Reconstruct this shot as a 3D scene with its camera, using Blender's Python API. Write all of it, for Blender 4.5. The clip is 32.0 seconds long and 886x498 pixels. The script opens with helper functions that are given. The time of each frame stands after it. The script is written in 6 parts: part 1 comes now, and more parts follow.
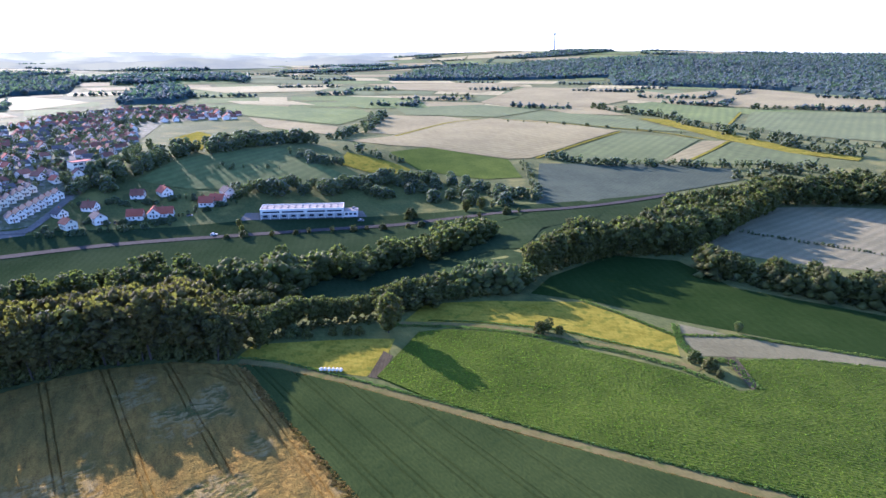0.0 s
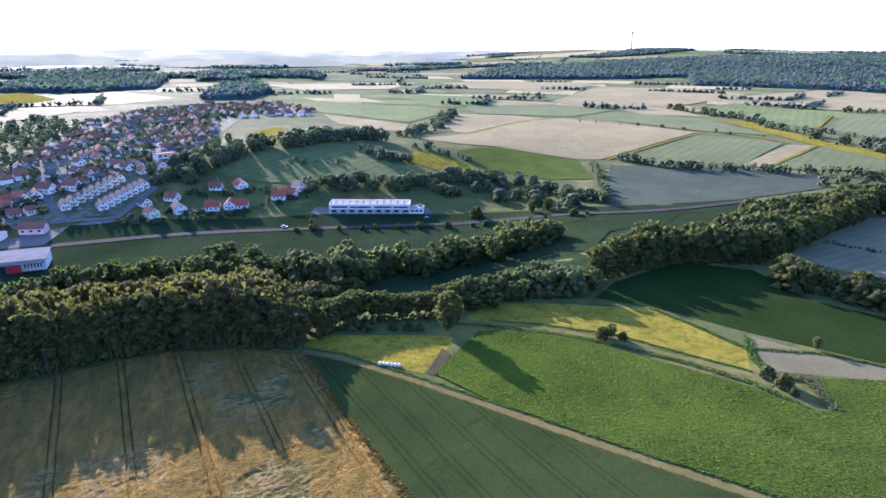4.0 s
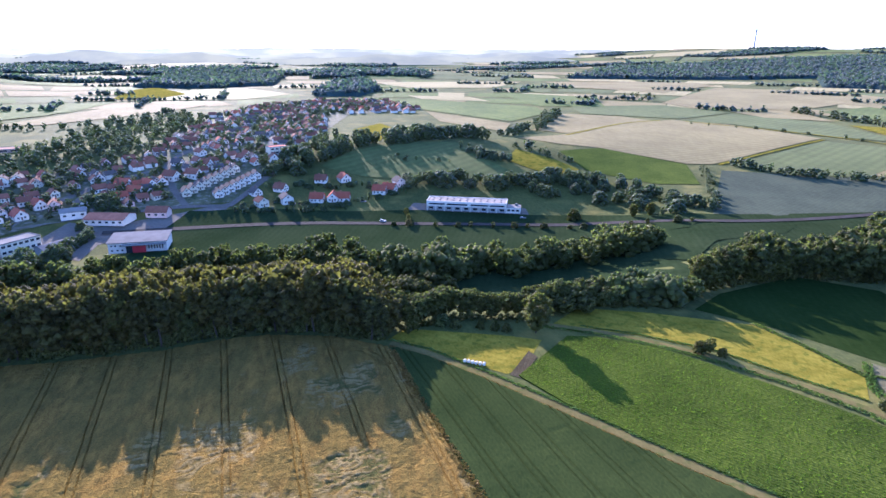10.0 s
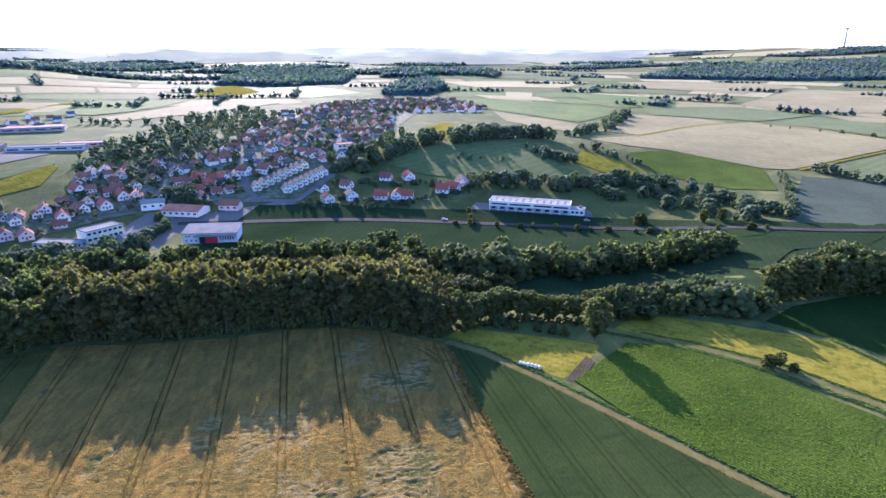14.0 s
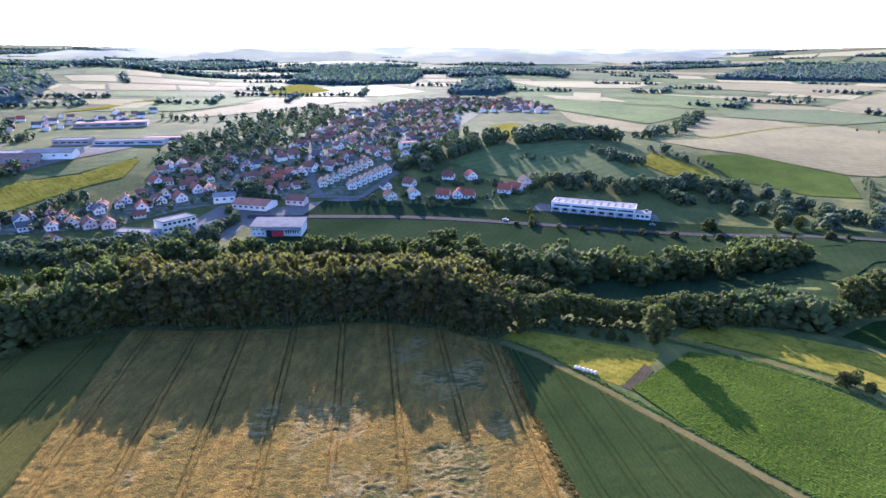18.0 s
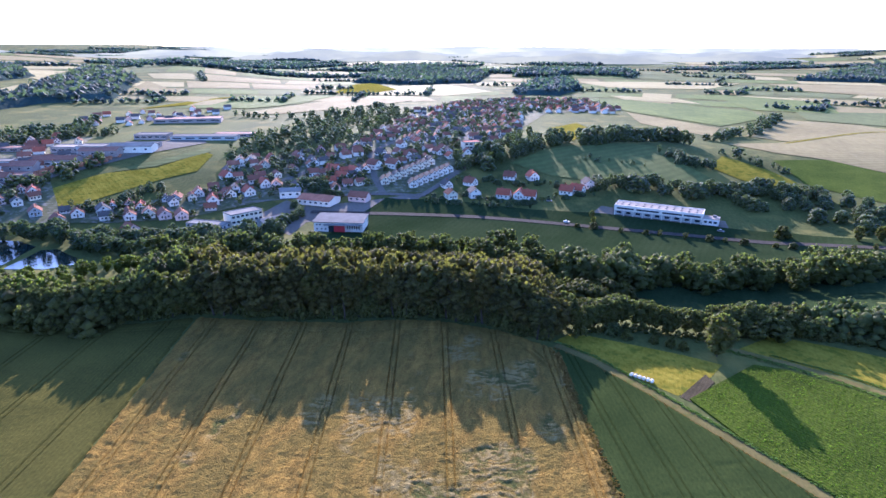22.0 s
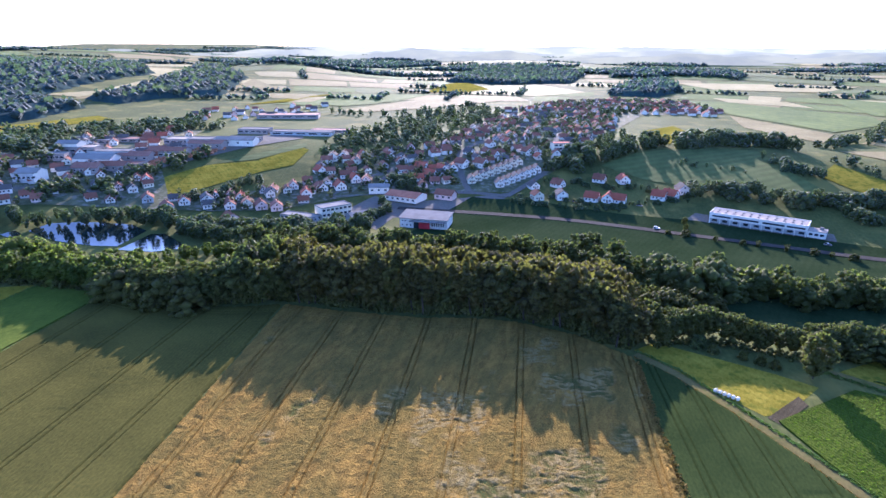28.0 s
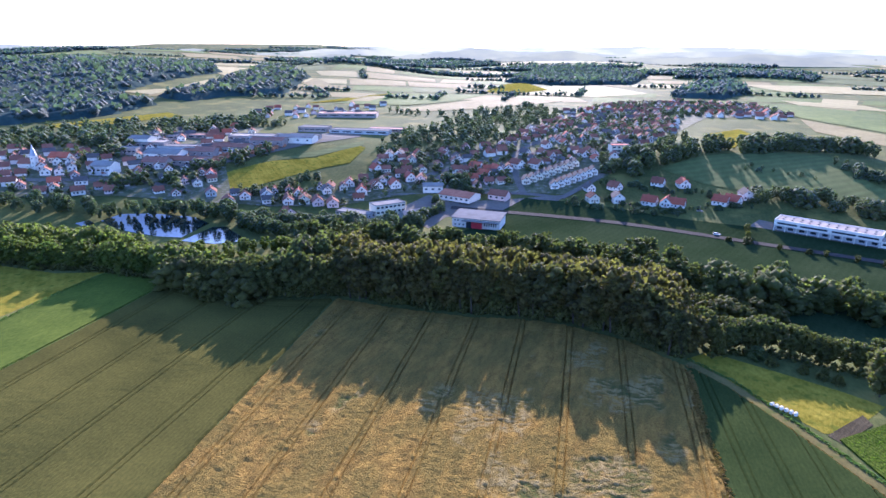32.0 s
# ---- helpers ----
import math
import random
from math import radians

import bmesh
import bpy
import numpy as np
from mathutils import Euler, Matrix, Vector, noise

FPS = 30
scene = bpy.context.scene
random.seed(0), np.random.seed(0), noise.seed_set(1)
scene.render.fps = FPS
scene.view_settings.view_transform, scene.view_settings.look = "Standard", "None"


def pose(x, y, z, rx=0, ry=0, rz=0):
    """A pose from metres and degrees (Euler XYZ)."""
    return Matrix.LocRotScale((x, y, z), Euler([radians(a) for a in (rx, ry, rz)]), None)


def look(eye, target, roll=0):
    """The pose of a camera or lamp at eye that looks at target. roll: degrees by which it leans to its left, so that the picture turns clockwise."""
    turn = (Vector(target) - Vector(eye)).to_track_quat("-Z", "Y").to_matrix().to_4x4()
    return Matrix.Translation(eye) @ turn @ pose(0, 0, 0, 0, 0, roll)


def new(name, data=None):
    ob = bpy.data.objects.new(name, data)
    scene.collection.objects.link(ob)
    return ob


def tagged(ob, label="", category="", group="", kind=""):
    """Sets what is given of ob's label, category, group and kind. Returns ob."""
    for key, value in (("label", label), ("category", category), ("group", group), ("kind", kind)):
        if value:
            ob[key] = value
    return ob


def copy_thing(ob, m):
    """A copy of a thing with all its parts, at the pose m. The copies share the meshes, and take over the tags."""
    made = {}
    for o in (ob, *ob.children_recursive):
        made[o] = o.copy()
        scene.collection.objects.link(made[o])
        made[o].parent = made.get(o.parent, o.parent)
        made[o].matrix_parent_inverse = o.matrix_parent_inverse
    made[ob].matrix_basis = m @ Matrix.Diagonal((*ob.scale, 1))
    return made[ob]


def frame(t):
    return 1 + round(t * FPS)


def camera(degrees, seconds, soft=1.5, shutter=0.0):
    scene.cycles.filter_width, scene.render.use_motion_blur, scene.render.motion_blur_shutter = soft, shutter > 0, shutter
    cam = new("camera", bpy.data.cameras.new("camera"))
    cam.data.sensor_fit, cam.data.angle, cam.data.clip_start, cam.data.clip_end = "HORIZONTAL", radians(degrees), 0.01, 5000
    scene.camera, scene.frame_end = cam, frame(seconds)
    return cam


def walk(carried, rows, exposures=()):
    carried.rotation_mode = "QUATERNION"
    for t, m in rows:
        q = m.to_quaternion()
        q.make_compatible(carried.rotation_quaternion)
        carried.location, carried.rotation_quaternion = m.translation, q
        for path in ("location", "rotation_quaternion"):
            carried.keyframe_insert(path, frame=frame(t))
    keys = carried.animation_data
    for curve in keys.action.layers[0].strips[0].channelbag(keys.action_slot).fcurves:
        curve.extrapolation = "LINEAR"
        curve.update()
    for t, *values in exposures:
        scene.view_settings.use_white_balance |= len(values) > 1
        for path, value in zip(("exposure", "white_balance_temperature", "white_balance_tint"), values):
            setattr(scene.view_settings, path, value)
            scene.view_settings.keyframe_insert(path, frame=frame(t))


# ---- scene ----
cam = camera(70.76, 32.0)
PATH = [
    (0, -6.29, -0.05, 100.64, 72.24, -0.12, -26.465), (2, -5.51, -0.04, 100.56, 72.17, -0.19, -23.251), (4, -4.72, -0.04, 100.48, 72.11, -0.23, -20.051),
    (6, -3.93, -0.03, 100.4, 72.058, -0.246, -16.88), (8, -3.15, -0.03, 100.32, 72.013, -0.245, -13.747), (10, -2.36, -0.02, 100.24, 71.974, -0.233, -10.654),
    (12, -1.57, -0.01, 100.16, 71.939, -0.215, -7.596), (14, -0.79, -0.01, 100.08, 71.909, -0.196, -4.568), (16, 0.0, 0.0, 100.0, 71.882, -0.179, -1.564),
    (18, 0.79, 0.01, 99.92, 71.858, -0.167, 1.418), (20, 1.57, 0.01, 99.84, 71.837, -0.162, 4.373), (22, 2.36, 0.02, 99.76, 71.818, -0.164, 7.291),
    (24, 3.15, 0.03, 99.68, 71.803, -0.174, 10.153), (26, 3.93, 0.03, 99.6, 71.79, -0.191, 12.942), (28, 4.72, 0.04, 99.52, 71.78, -0.212, 15.647),
    (30, 5.51, 0.04, 99.44, 71.774, -0.236, 18.278), (32, 6.29, 0.05, 99.36, 71.773, -0.258, 20.885)]
walk(cam, [(t, pose(*p)) for t, *p in PATH], [(0, 2.17, 4500, 32), (32, 2.17, 4500, 32)])

# ---- light: low evening sun ahead of the camera, clear bright sky ----
SUN_LEFT, SUN_UP = 12.0, 16.6
world = bpy.data.worlds.new("sky")
scene.world = world
world.use_nodes = True
wn = world.node_tree
sky = wn.nodes.new("ShaderNodeTexSky")
sky.sky_type, sky.sun_disc = "NISHITA", False
sky.sun_elevation, sky.sun_rotation = radians(SUN_UP), radians(-SUN_LEFT)
sky.air_density, sky.dust_density, sky.ozone_density = 0.9, 1.0, 2.0
wn.nodes["Background"].inputs["Strength"].default_value = 0.125
wn.links.new(sky.outputs["Color"], wn.nodes["Background"].inputs["Color"])
lamp = bpy.data.lights.new("sun", "SUN")
lamp.energy, lamp.angle, lamp.color = 5.0, radians(0.6), (1.0, 0.76, 0.46)
sun = new("sun", lamp)
sun_way = Vector((-math.sin(radians(SUN_LEFT)) * math.cos(radians(SUN_UP)), math.cos(radians(SUN_LEFT)) * math.cos(radians(SUN_UP)), math.sin(radians(SUN_UP))))
sun.matrix_world = look(sun_way * 300, (0, 0, 0))


# ---- materials ----
class Nodes:
    """A material under construction, with short names for its nodes."""

    def __init__(self, name, rough=0.8, spec=0.3):
        self.mat = bpy.data.materials.new(name)
        self.mat.use_nodes = True
        self.tree = self.mat.node_tree
        self.bsdf = self.tree.nodes["Principled BSDF"]
        self.bsdf.inputs["Roughness"].default_value = rough
        self.bsdf.inputs["Specular IOR Level"].default_value = spec
        self.where = self.tree.nodes.new("ShaderNodeNewGeometry").outputs["Position"]

    def put(self, socket, value):
        if isinstance(value, bpy.types.NodeSocket):
            self.tree.links.new(value, socket)
        else:
            socket.default_value = value

    def turned(self, angle, stretch=(1, 1, 1)):
        n = self.tree.nodes.new("ShaderNodeMapping")
        n.inputs["Rotation"].default_value = (0, 0, radians(angle))
        n.inputs["Scale"].default_value = stretch
        self.put(n.inputs["Vector"], self.where)
        return n.outputs["Vector"]

    def noise(self, size, detail=3, vector=None, rough=0.55):
        n = self.tree.nodes.new("ShaderNodeTexNoise")
        n.inputs["Scale"].default_value, n.inputs["Detail"].default_value, n.inputs["Roughness"].default_value = 1 / size, detail, rough
        self.put(n.inputs["Vector"], vector or self.where)
        return n.outputs["Fac"]

    def wave(self, size, vector, distort=0.0):
        n = self.tree.nodes.new("ShaderNodeTexWave")
        n.inputs["Scale"].default_value = 0.314 / size
        n.inputs["Distortion"].default_value = distort
        n.inputs["Detail"].default_value = 2
        self.put(n.inputs["Vector"], vector)
        return n.outputs["Fac"]

    def ramp(self, fac, *stops):
        n = self.tree.nodes.new("ShaderNodeValToRGB")
        e = n.color_ramp.elements
        while len(e) < len(stops):
            e.new(0.5)
        for el, (at, colour) in zip(e, stops):
            el.position, el.color = at, (*colour, 1)
        self.put(n.inputs["Fac"], fac)
        return n.outputs["Color"]

    def mix(self, fac, a, b, how="MIX"):
        n = self.tree.nodes.new("ShaderNodeMix")
        n.data_type, n.blend_type = "RGBA", how
        self.put(n.inputs[0], fac)
        for socket, v in ((n.inputs[6], a), (n.inputs[7], b)):
            self.put(socket, (*v, 1) if isinstance(v, tuple) else v)
        return n.outputs[2]

    def math(self, how, a, b=0.0):
        n = self.tree.nodes.new("ShaderNodeMath")
        n.operation = how
        self.put(n.inputs[0], a)
        self.put(n.inputs[1], b)
        return n.outputs[0]

    def given(self, name):
        n = self.tree.nodes.new("ShaderNodeAttribute")
        n.attribute_name = name
        return n.outputs["Fac"]

    def random(self):
        return self.tree.nodes.new("ShaderNodeObjectInfo").outputs["Random"]

    def island(self):
        return self.tree.nodes.new("ShaderNodeNewGeometry").outputs["Random Per Island"]

    def colour(self, c):
        self.put(self.bsdf.inputs["Base Color"], (*c, 1) if isinstance(c, tuple) else c)
        return self

    def bump(self, fac, depth, strength=1.0):
        n = self.tree.nodes.new("ShaderNodeBump")
        n.inputs["Distance"].default_value, n.inputs["Strength"].default_value = depth, strength
        self.put(n.inputs["Height"], fac)
        self.put(self.bsdf.inputs["Normal"], n.outputs["Normal"])
        return self

    def sheen(self, weight, rough=0.4, tint=(1, 1, 1)):
        self.bsdf.inputs["Sheen Weight"].default_value = weight
        self.bsdf.inputs["Sheen Roughness"].default_value = rough
        self.bsdf.inputs["Sheen Tint"].default_value = (*tint, 1)
        return self


def crop(name, dark, light, angle=0.0, row=0.0, patch=25.0, tuft=0.8, sheen=0.3, relief=0.35, third=None):
    """A sown or mown surface: broad patches, tufts and, with row, drill lines that run at angle."""
    # faint gloss and sheen pale the far ground in place of haze
    m = Nodes(name, 0.85, 0.006 if sheen > 0.26 else 0.0)
    m.sheen(sheen * 0.08, 0.45, (1.0, 0.93, 0.76))
    broad = m.noise(patch, 3)
    fine = m.noise(tuft, 4, m.turned(angle, (1, 0.45, 1)))
    c = m.ramp(m.math("ADD", m.math("MULTIPLY", broad, 0.55), m.math("MULTIPLY", fine, 0.45)), (0.36, dark), (0.64, light))
    if third:
        c = m.mix(m.ramp(m.noise(patch * 0.45, 4), (0.52, (0, 0, 0)), (0.66, (1, 1, 1))), c, third)
    tall = fine
    if row:
        lines = m.wave(row, m.turned(angle), 1.2)
        c = m.mix(m.math("MULTIPLY", lines, 0.32 if row > 5 else 0.16), c, tuple(v * 0.62 for v in dark))
        tall = m.math("ADD", fine, m.math("MULTIPLY", lines, -0.15))
    m.colour(c).bump(tall, relief)
    return m.mat


def leaves(name, dark, light, glow=0.35, sheen=0.0, grain=0.5):
    """Foliage: shade varies from clump to clump and from tree to tree, and the sun shines through in part."""
    m = Nodes(name, 0.75, 0.08)
    c = m.ramp(m.math("ADD", m.math("MULTIPLY", m.island(), 0.35), m.math("MULTIPLY", m.noise(7.0, 2), 0.65)), (0.3, dark), (0.7, light))
    c = m.mix(m.math("MULTIPLY", m.random(), 0.45), c, tuple(0.5 * (a + b) * k for a, b, k in zip(dark, light, (1.5, 1.15, 0.7))))
    m.colour(c).bump(m.noise(grain, 3), grain * 0.8)
    # heavier sheen on garden and far foliage imitates a veil of haze
    m.sheen(sheen, 0.5, (0.85, 0.93, 1.0))
    thin = m.tree.nodes.new("ShaderNodeBsdfTranslucent")
    m.put(thin.inputs["Color"], m.mix(1.0, c, (1.2, 1.55, 0.75), "MULTIPLY"))
    both = m.tree.nodes.new("ShaderNodeMixShader")
    both.inputs[0].default_value = glow
    m.tree.links.new(m.bsdf.outputs[0], both.inputs[1])
    m.tree.links.new(thin.outputs[0], both.inputs[2])
    m.tree.links.new(both.outputs[0], m.tree.nodes["Material Output"].inputs["Surface"])
    return m.mat


def plain(name, a, b, size=1.5, rough=0.7, spec=0.3, relief=0.02, vary=0.0):
    m = Nodes(name, rough, spec)
    c = m.ramp(m.math("ADD", m.math("MULTIPLY", m.noise(size, 4), 0.6), m.math("MULTIPLY", m.noise(size * 9, 2), 0.4)), (0.35, a), (0.65, b))
    if vary:
        c = m.mix(m.math("MULTIPLY", m.random(), vary), c, tuple(v * 0.45 for v in a))
    m.colour(c).bump(m.noise(size * 0.4, 3), relief)
    return m.mat


GRASS = crop("rough_grass", (0.045, 0.054, 0.014), (0.098, 0.104, 0.026), patch=60, tuft=1.5, sheen=0.4, third=(0.135, 0.122, 0.03))
BARLEY = crop("green_barley", (0.044, 0.043, 0.011), (0.094, 0.082, 0.018), -6.8, 1.3, 26, 0.6, 0.05, 0.2)
DARKCROP = crop("dark_green_cereal", (0.023, 0.033, 0.009), (0.043, 0.055, 0.014), -11.3, 1.3, 24, 0.6, 0.05, 0.2)
MAIZE = crop("young_maize", (0.03, 0.047, 0.004), (0.074, 0.096, 0.009), -38.5, 1.1, 22, 0.6, 0.2, 0.7)
CROPGREEN = crop("green_leaf_crop", (0.044, 0.064, 0.008), (0.09, 0.11, 0.014), -33, 0.0, 22, 0.9, 0.2, 0.4)
MEADOW = crop("mown_meadow", (0.13, 0.11, 0.01), (0.25, 0.2, 0.024), -50, 3.4, 9, 0.8, 0.08, 0.25, (0.1, 0.105, 0.012))
# two meadow greens with evening shade painted in as a darker base colour
DEEPMEADOW = crop("shade_darkened_grass", (0.013, 0.025, 0.005), (0.025, 0.039, 0.009), 20, 4.0, 30, 1.2, 0.04, 0.25)
SHADEMEADOW = crop("shade_darkened_meadow", (0.017, 0.028, 0.01), (0.031, 0.043, 0.017), 20, 4.0, 30, 1.2, 0.04, 0.25)
STUBBLE = crop("far_ripe_field", (0.15, 0.12, 0.041), (0.235, 0.19, 0.068), 78, 7.0, 60, 4.0, 0.6, 0.3)
PALE = crop("pale_stubble", (0.25, 0.21, 0.085), (0.34, 0.285, 0.122), 40, 14.0, 60, 5.0, 0.4, 0.3)
FARGREEN = crop("far_green_field", (0.062, 0.088, 0.014), (0.12, 0.145, 0.025), 50, 10.0, 60, 5.0, 0.5, 0.3)
FARBLUE = crop("far_grey_green_field", (0.066, 0.082, 0.021), (0.112, 0.128, 0.035), 60, 9.0, 60, 5.0, 0.5, 0.3)
FALLOW = crop("grey_fallow", (0.036, 0.048, 0.028), (0.06, 0.072, 0.04), 60, 3.0, 30, 2.0, 0.3, 0.2)


def wheat_material():
    """Ripe wheat: golden with olive drifts; where it lies flat, bleached straw with green weeds coming through."""
    m = Nodes("ripe_wheat", 0.9, 0.0)
    fine = m.noise(0.5, 4, None, 0.65)
    gold = m.ramp(m.math("ADD", m.math("MULTIPLY", m.noise(2.2, 4, m.turned(8, (1.0, 0.3, 1)), 0.65), 0.55), m.math("MULTIPLY", fine, 0.45)), (0.36, (0.11, 0.073, 0.02)), (0.62, (0.285, 0.175, 0.038)))
    olive = m.ramp(m.noise(9.0, 5, m.turned(8, (1.0, 0.5, 1)), 0.6), (0.4, (0, 0, 0)), (0.56, (1, 1, 1)))
    c = m.mix(m.math("MULTIPLY", olive, 0.45), gold, (0.095, 0.086, 0.024))
    c = m.mix(m.math("MULTIPLY", m.given("lodged"), m.ramp(m.noise(0.9, 4, m.turned(30, (1, 0.35, 1)), 0.7), (0.36, (0.25, 0.25, 0.25)), (0.6, (1, 1, 1)))), c, (0.245, 0.188, 0.076))
    c = m.mix(m.math("MULTIPLY", m.given("weeds"), m.ramp(fine, (0.36, (0.3, 0.3, 0.3)), (0.56, (1, 1, 1)))), c, (0.07, 0.078, 0.024))
    m.colour(c).bump(m.math("ADD", m.math("MULTIPLY", m.noise(1.0, 4, None, 0.7), 1.6), fine), 0.5)
    return m.mat


WHEAT = wheat_material()
SOIL = plain("dry_soil", (0.1, 0.07, 0.034), (0.17, 0.122, 0.06), 0.8, 0.95, 0.02, 0.1)
TRACK = crop("grassy_track", (0.095, 0.079, 0.025), (0.15, 0.121, 0.041), 0, 0.0, 8, 0.5, 0.05, 0.1, (0.085, 0.088, 0.022))
ASPHALT = plain("asphalt", (0.04, 0.035, 0.028), (0.062, 0.055, 0.045), 3.0, 0.95, 0.02, 0.01)
PAVING = plain("grey_paving", (0.115, 0.1, 0.078), (0.17, 0.15, 0.12), 1.5, 0.95, 0.02)
LEAF_OAK = leaves("broadleaf_foliage", (0.042, 0.045, 0.014), (0.114, 0.118, 0.033), 0.45, 0.04)
LEAF_PINE = leaves("pine_foliage", (0.042, 0.039, 0.015), (0.112, 0.102, 0.03), 0.45, 0.04)
LEAF_WILLOW = leaves("willow_foliage", (0.06, 0.07, 0.022), (0.135, 0.145, 0.045), 0.48, 0.05)
LEAF_BRIGHT = leaves("light_green_foliage", (0.046, 0.06, 0.012), (0.125, 0.15, 0.03), 0.55, 0.05)
LEAF_GARDEN = leaves("garden_foliage", (0.05, 0.065, 0.02), (0.11, 0.128, 0.045), 0.45, 0.26)
# blue of the distant haze is mixed into these two foliage colours
LEAF_FAR = leaves("haze_tinted_foliage", (0.034, 0.05, 0.044), (0.064, 0.084, 0.07), 0.4, 0.24, 3.0)
CANOPY = crop("haze_tinted_canopy", (0.022, 0.036, 0.032), (0.046, 0.066, 0.055), 0, 0.0, 90, 9.0, 0.26, 3.0)
BARK = plain("bark", (0.035, 0.027, 0.018), (0.07, 0.055, 0.038), 0.3, 0.9, 0.1, 0.05)

def smooth(a, b, v):
    u = min(1.0, max(0.0, (v - a) / (b - a)))
    return u * u * (3 - 2 * u)


# hills: centre x, centre y, half width across and along the view ray, height
HILLS = [
    (1750, 1560, 900, 420, 34), (2350, 2150, 900, 600, 46), (2050, 2900, 700, 500, 56),
    (-1130, 880, 420, 420, 38), (-1900, 1750, 700, 600, 48), (-800, 1450, 150, 330, 28),
    (-330, 2150, 330, 300, 24), (150, 1700, 220, 200, 12), (-2600, 3300, 900, 600, 66),
    (3300, 1000, 900, 700, 70), (-3000, 700, 900, 700, 70),
]


def height(x, y):
    r = math.hypot(x, y)
    z = 20 * smooth(2300, 4600, r)
    if y > 0:
        side = smooth(-0.62, -0.36, math.atan2(-x, y))
        dip = -16 * smooth(214, 285, y + max(0.0, -x - 150) * 0.2) + 30 * smooth(385, 620, r) + 8 * smooth(600, 1300, r)
        z += side * dip + (1 - side) * (14 * smooth(420, 760, r) + 8 * smooth(760, 1300, r))
    for cx, cy, wide, deep, top in HILLS:
        d = math.hypot(cx, cy)
        u = ((x - cx) * cx + (y - cy) * cy) / d / deep
        v = ((x - cx) * -cy + (y - cy) * cx) / d / wide
        e = u * u + v * v
        if e < 9:
            z += top * math.exp(-e)
    z += smooth(900, 1800, r) * 5 * noise.noise((x / 420, y / 420, 3.0))
    return min(z, 92)


# ---- mesh helpers ----
def mesh_of(name, verts, faces, material, smooth_faces=False):
    me = bpy.data.meshes.new(name)
    v = np.asarray(verts, dtype=np.float32).reshape(-1, 3)
    sizes = np.full(len(faces), faces.shape[1], np.int32) if isinstance(faces, np.ndarray) else np.array([len(f) for f in faces], dtype=np.int32)
    me.vertices.add(len(v))
    me.vertices.foreach_set("co", v.ravel())
    me.loops.add(int(sizes.sum()))
    me.loops.foreach_set("vertex_index", faces.astype(np.int32).ravel() if isinstance(faces, np.ndarray) else np.concatenate([np.asarray(f, dtype=np.int32) for f in faces]))
    me.polygons.add(len(sizes))
    me.polygons.foreach_set("loop_start", np.concatenate([[0], np.cumsum(sizes)[:-1]]).astype(np.int32))
    if smooth_faces:
        me.polygons.foreach_set("use_smooth", np.ones(len(sizes), dtype=bool))
    me.update(calc_edges=True)
    me.materials.append(material)
    return me


def part(name, bm, material, parent=None, label=""):
    """Links a bmesh as one mesh object, under parent if there is one."""
    me = bpy.data.meshes.new(name)
    bm.to_mesh(me)
    bm.free()
    me.materials.append(material)
    ob = new(name, me)
    ob.parent = parent
    return tagged(ob, label)


def child(name, me, parent, label=""):
    ob = new(name, me)
    ob.parent = parent
    return tagged(ob, label)


# ---- the ground, one sheet to the horizon ----
def lines(reach, first, growth):
    out, step, at = [0.0], first, 0.0
    while at < reach:
        at += step
        step *= growth
        out.append(min(at, reach))
    return [-v for v in out[:0:-1]] + out


def ground():
    xs = lines(4900, 6, 1.02)
    n = len(xs)
    verts = [(x, y, height(x, y)) for y in xs for x in xs]
    faces = [(j * n + i, j * n + i + 1, (j + 1) * n + i + 1, (j + 1) * n + i) for j in range(n - 1) for i in range(n - 1)]
    ob = new("ground", mesh_of("ground", verts, faces, GRASS, True))
    return tagged(ob, "rough green and yellow grassland reaching the hills", "ground", kind="structure")


ground()


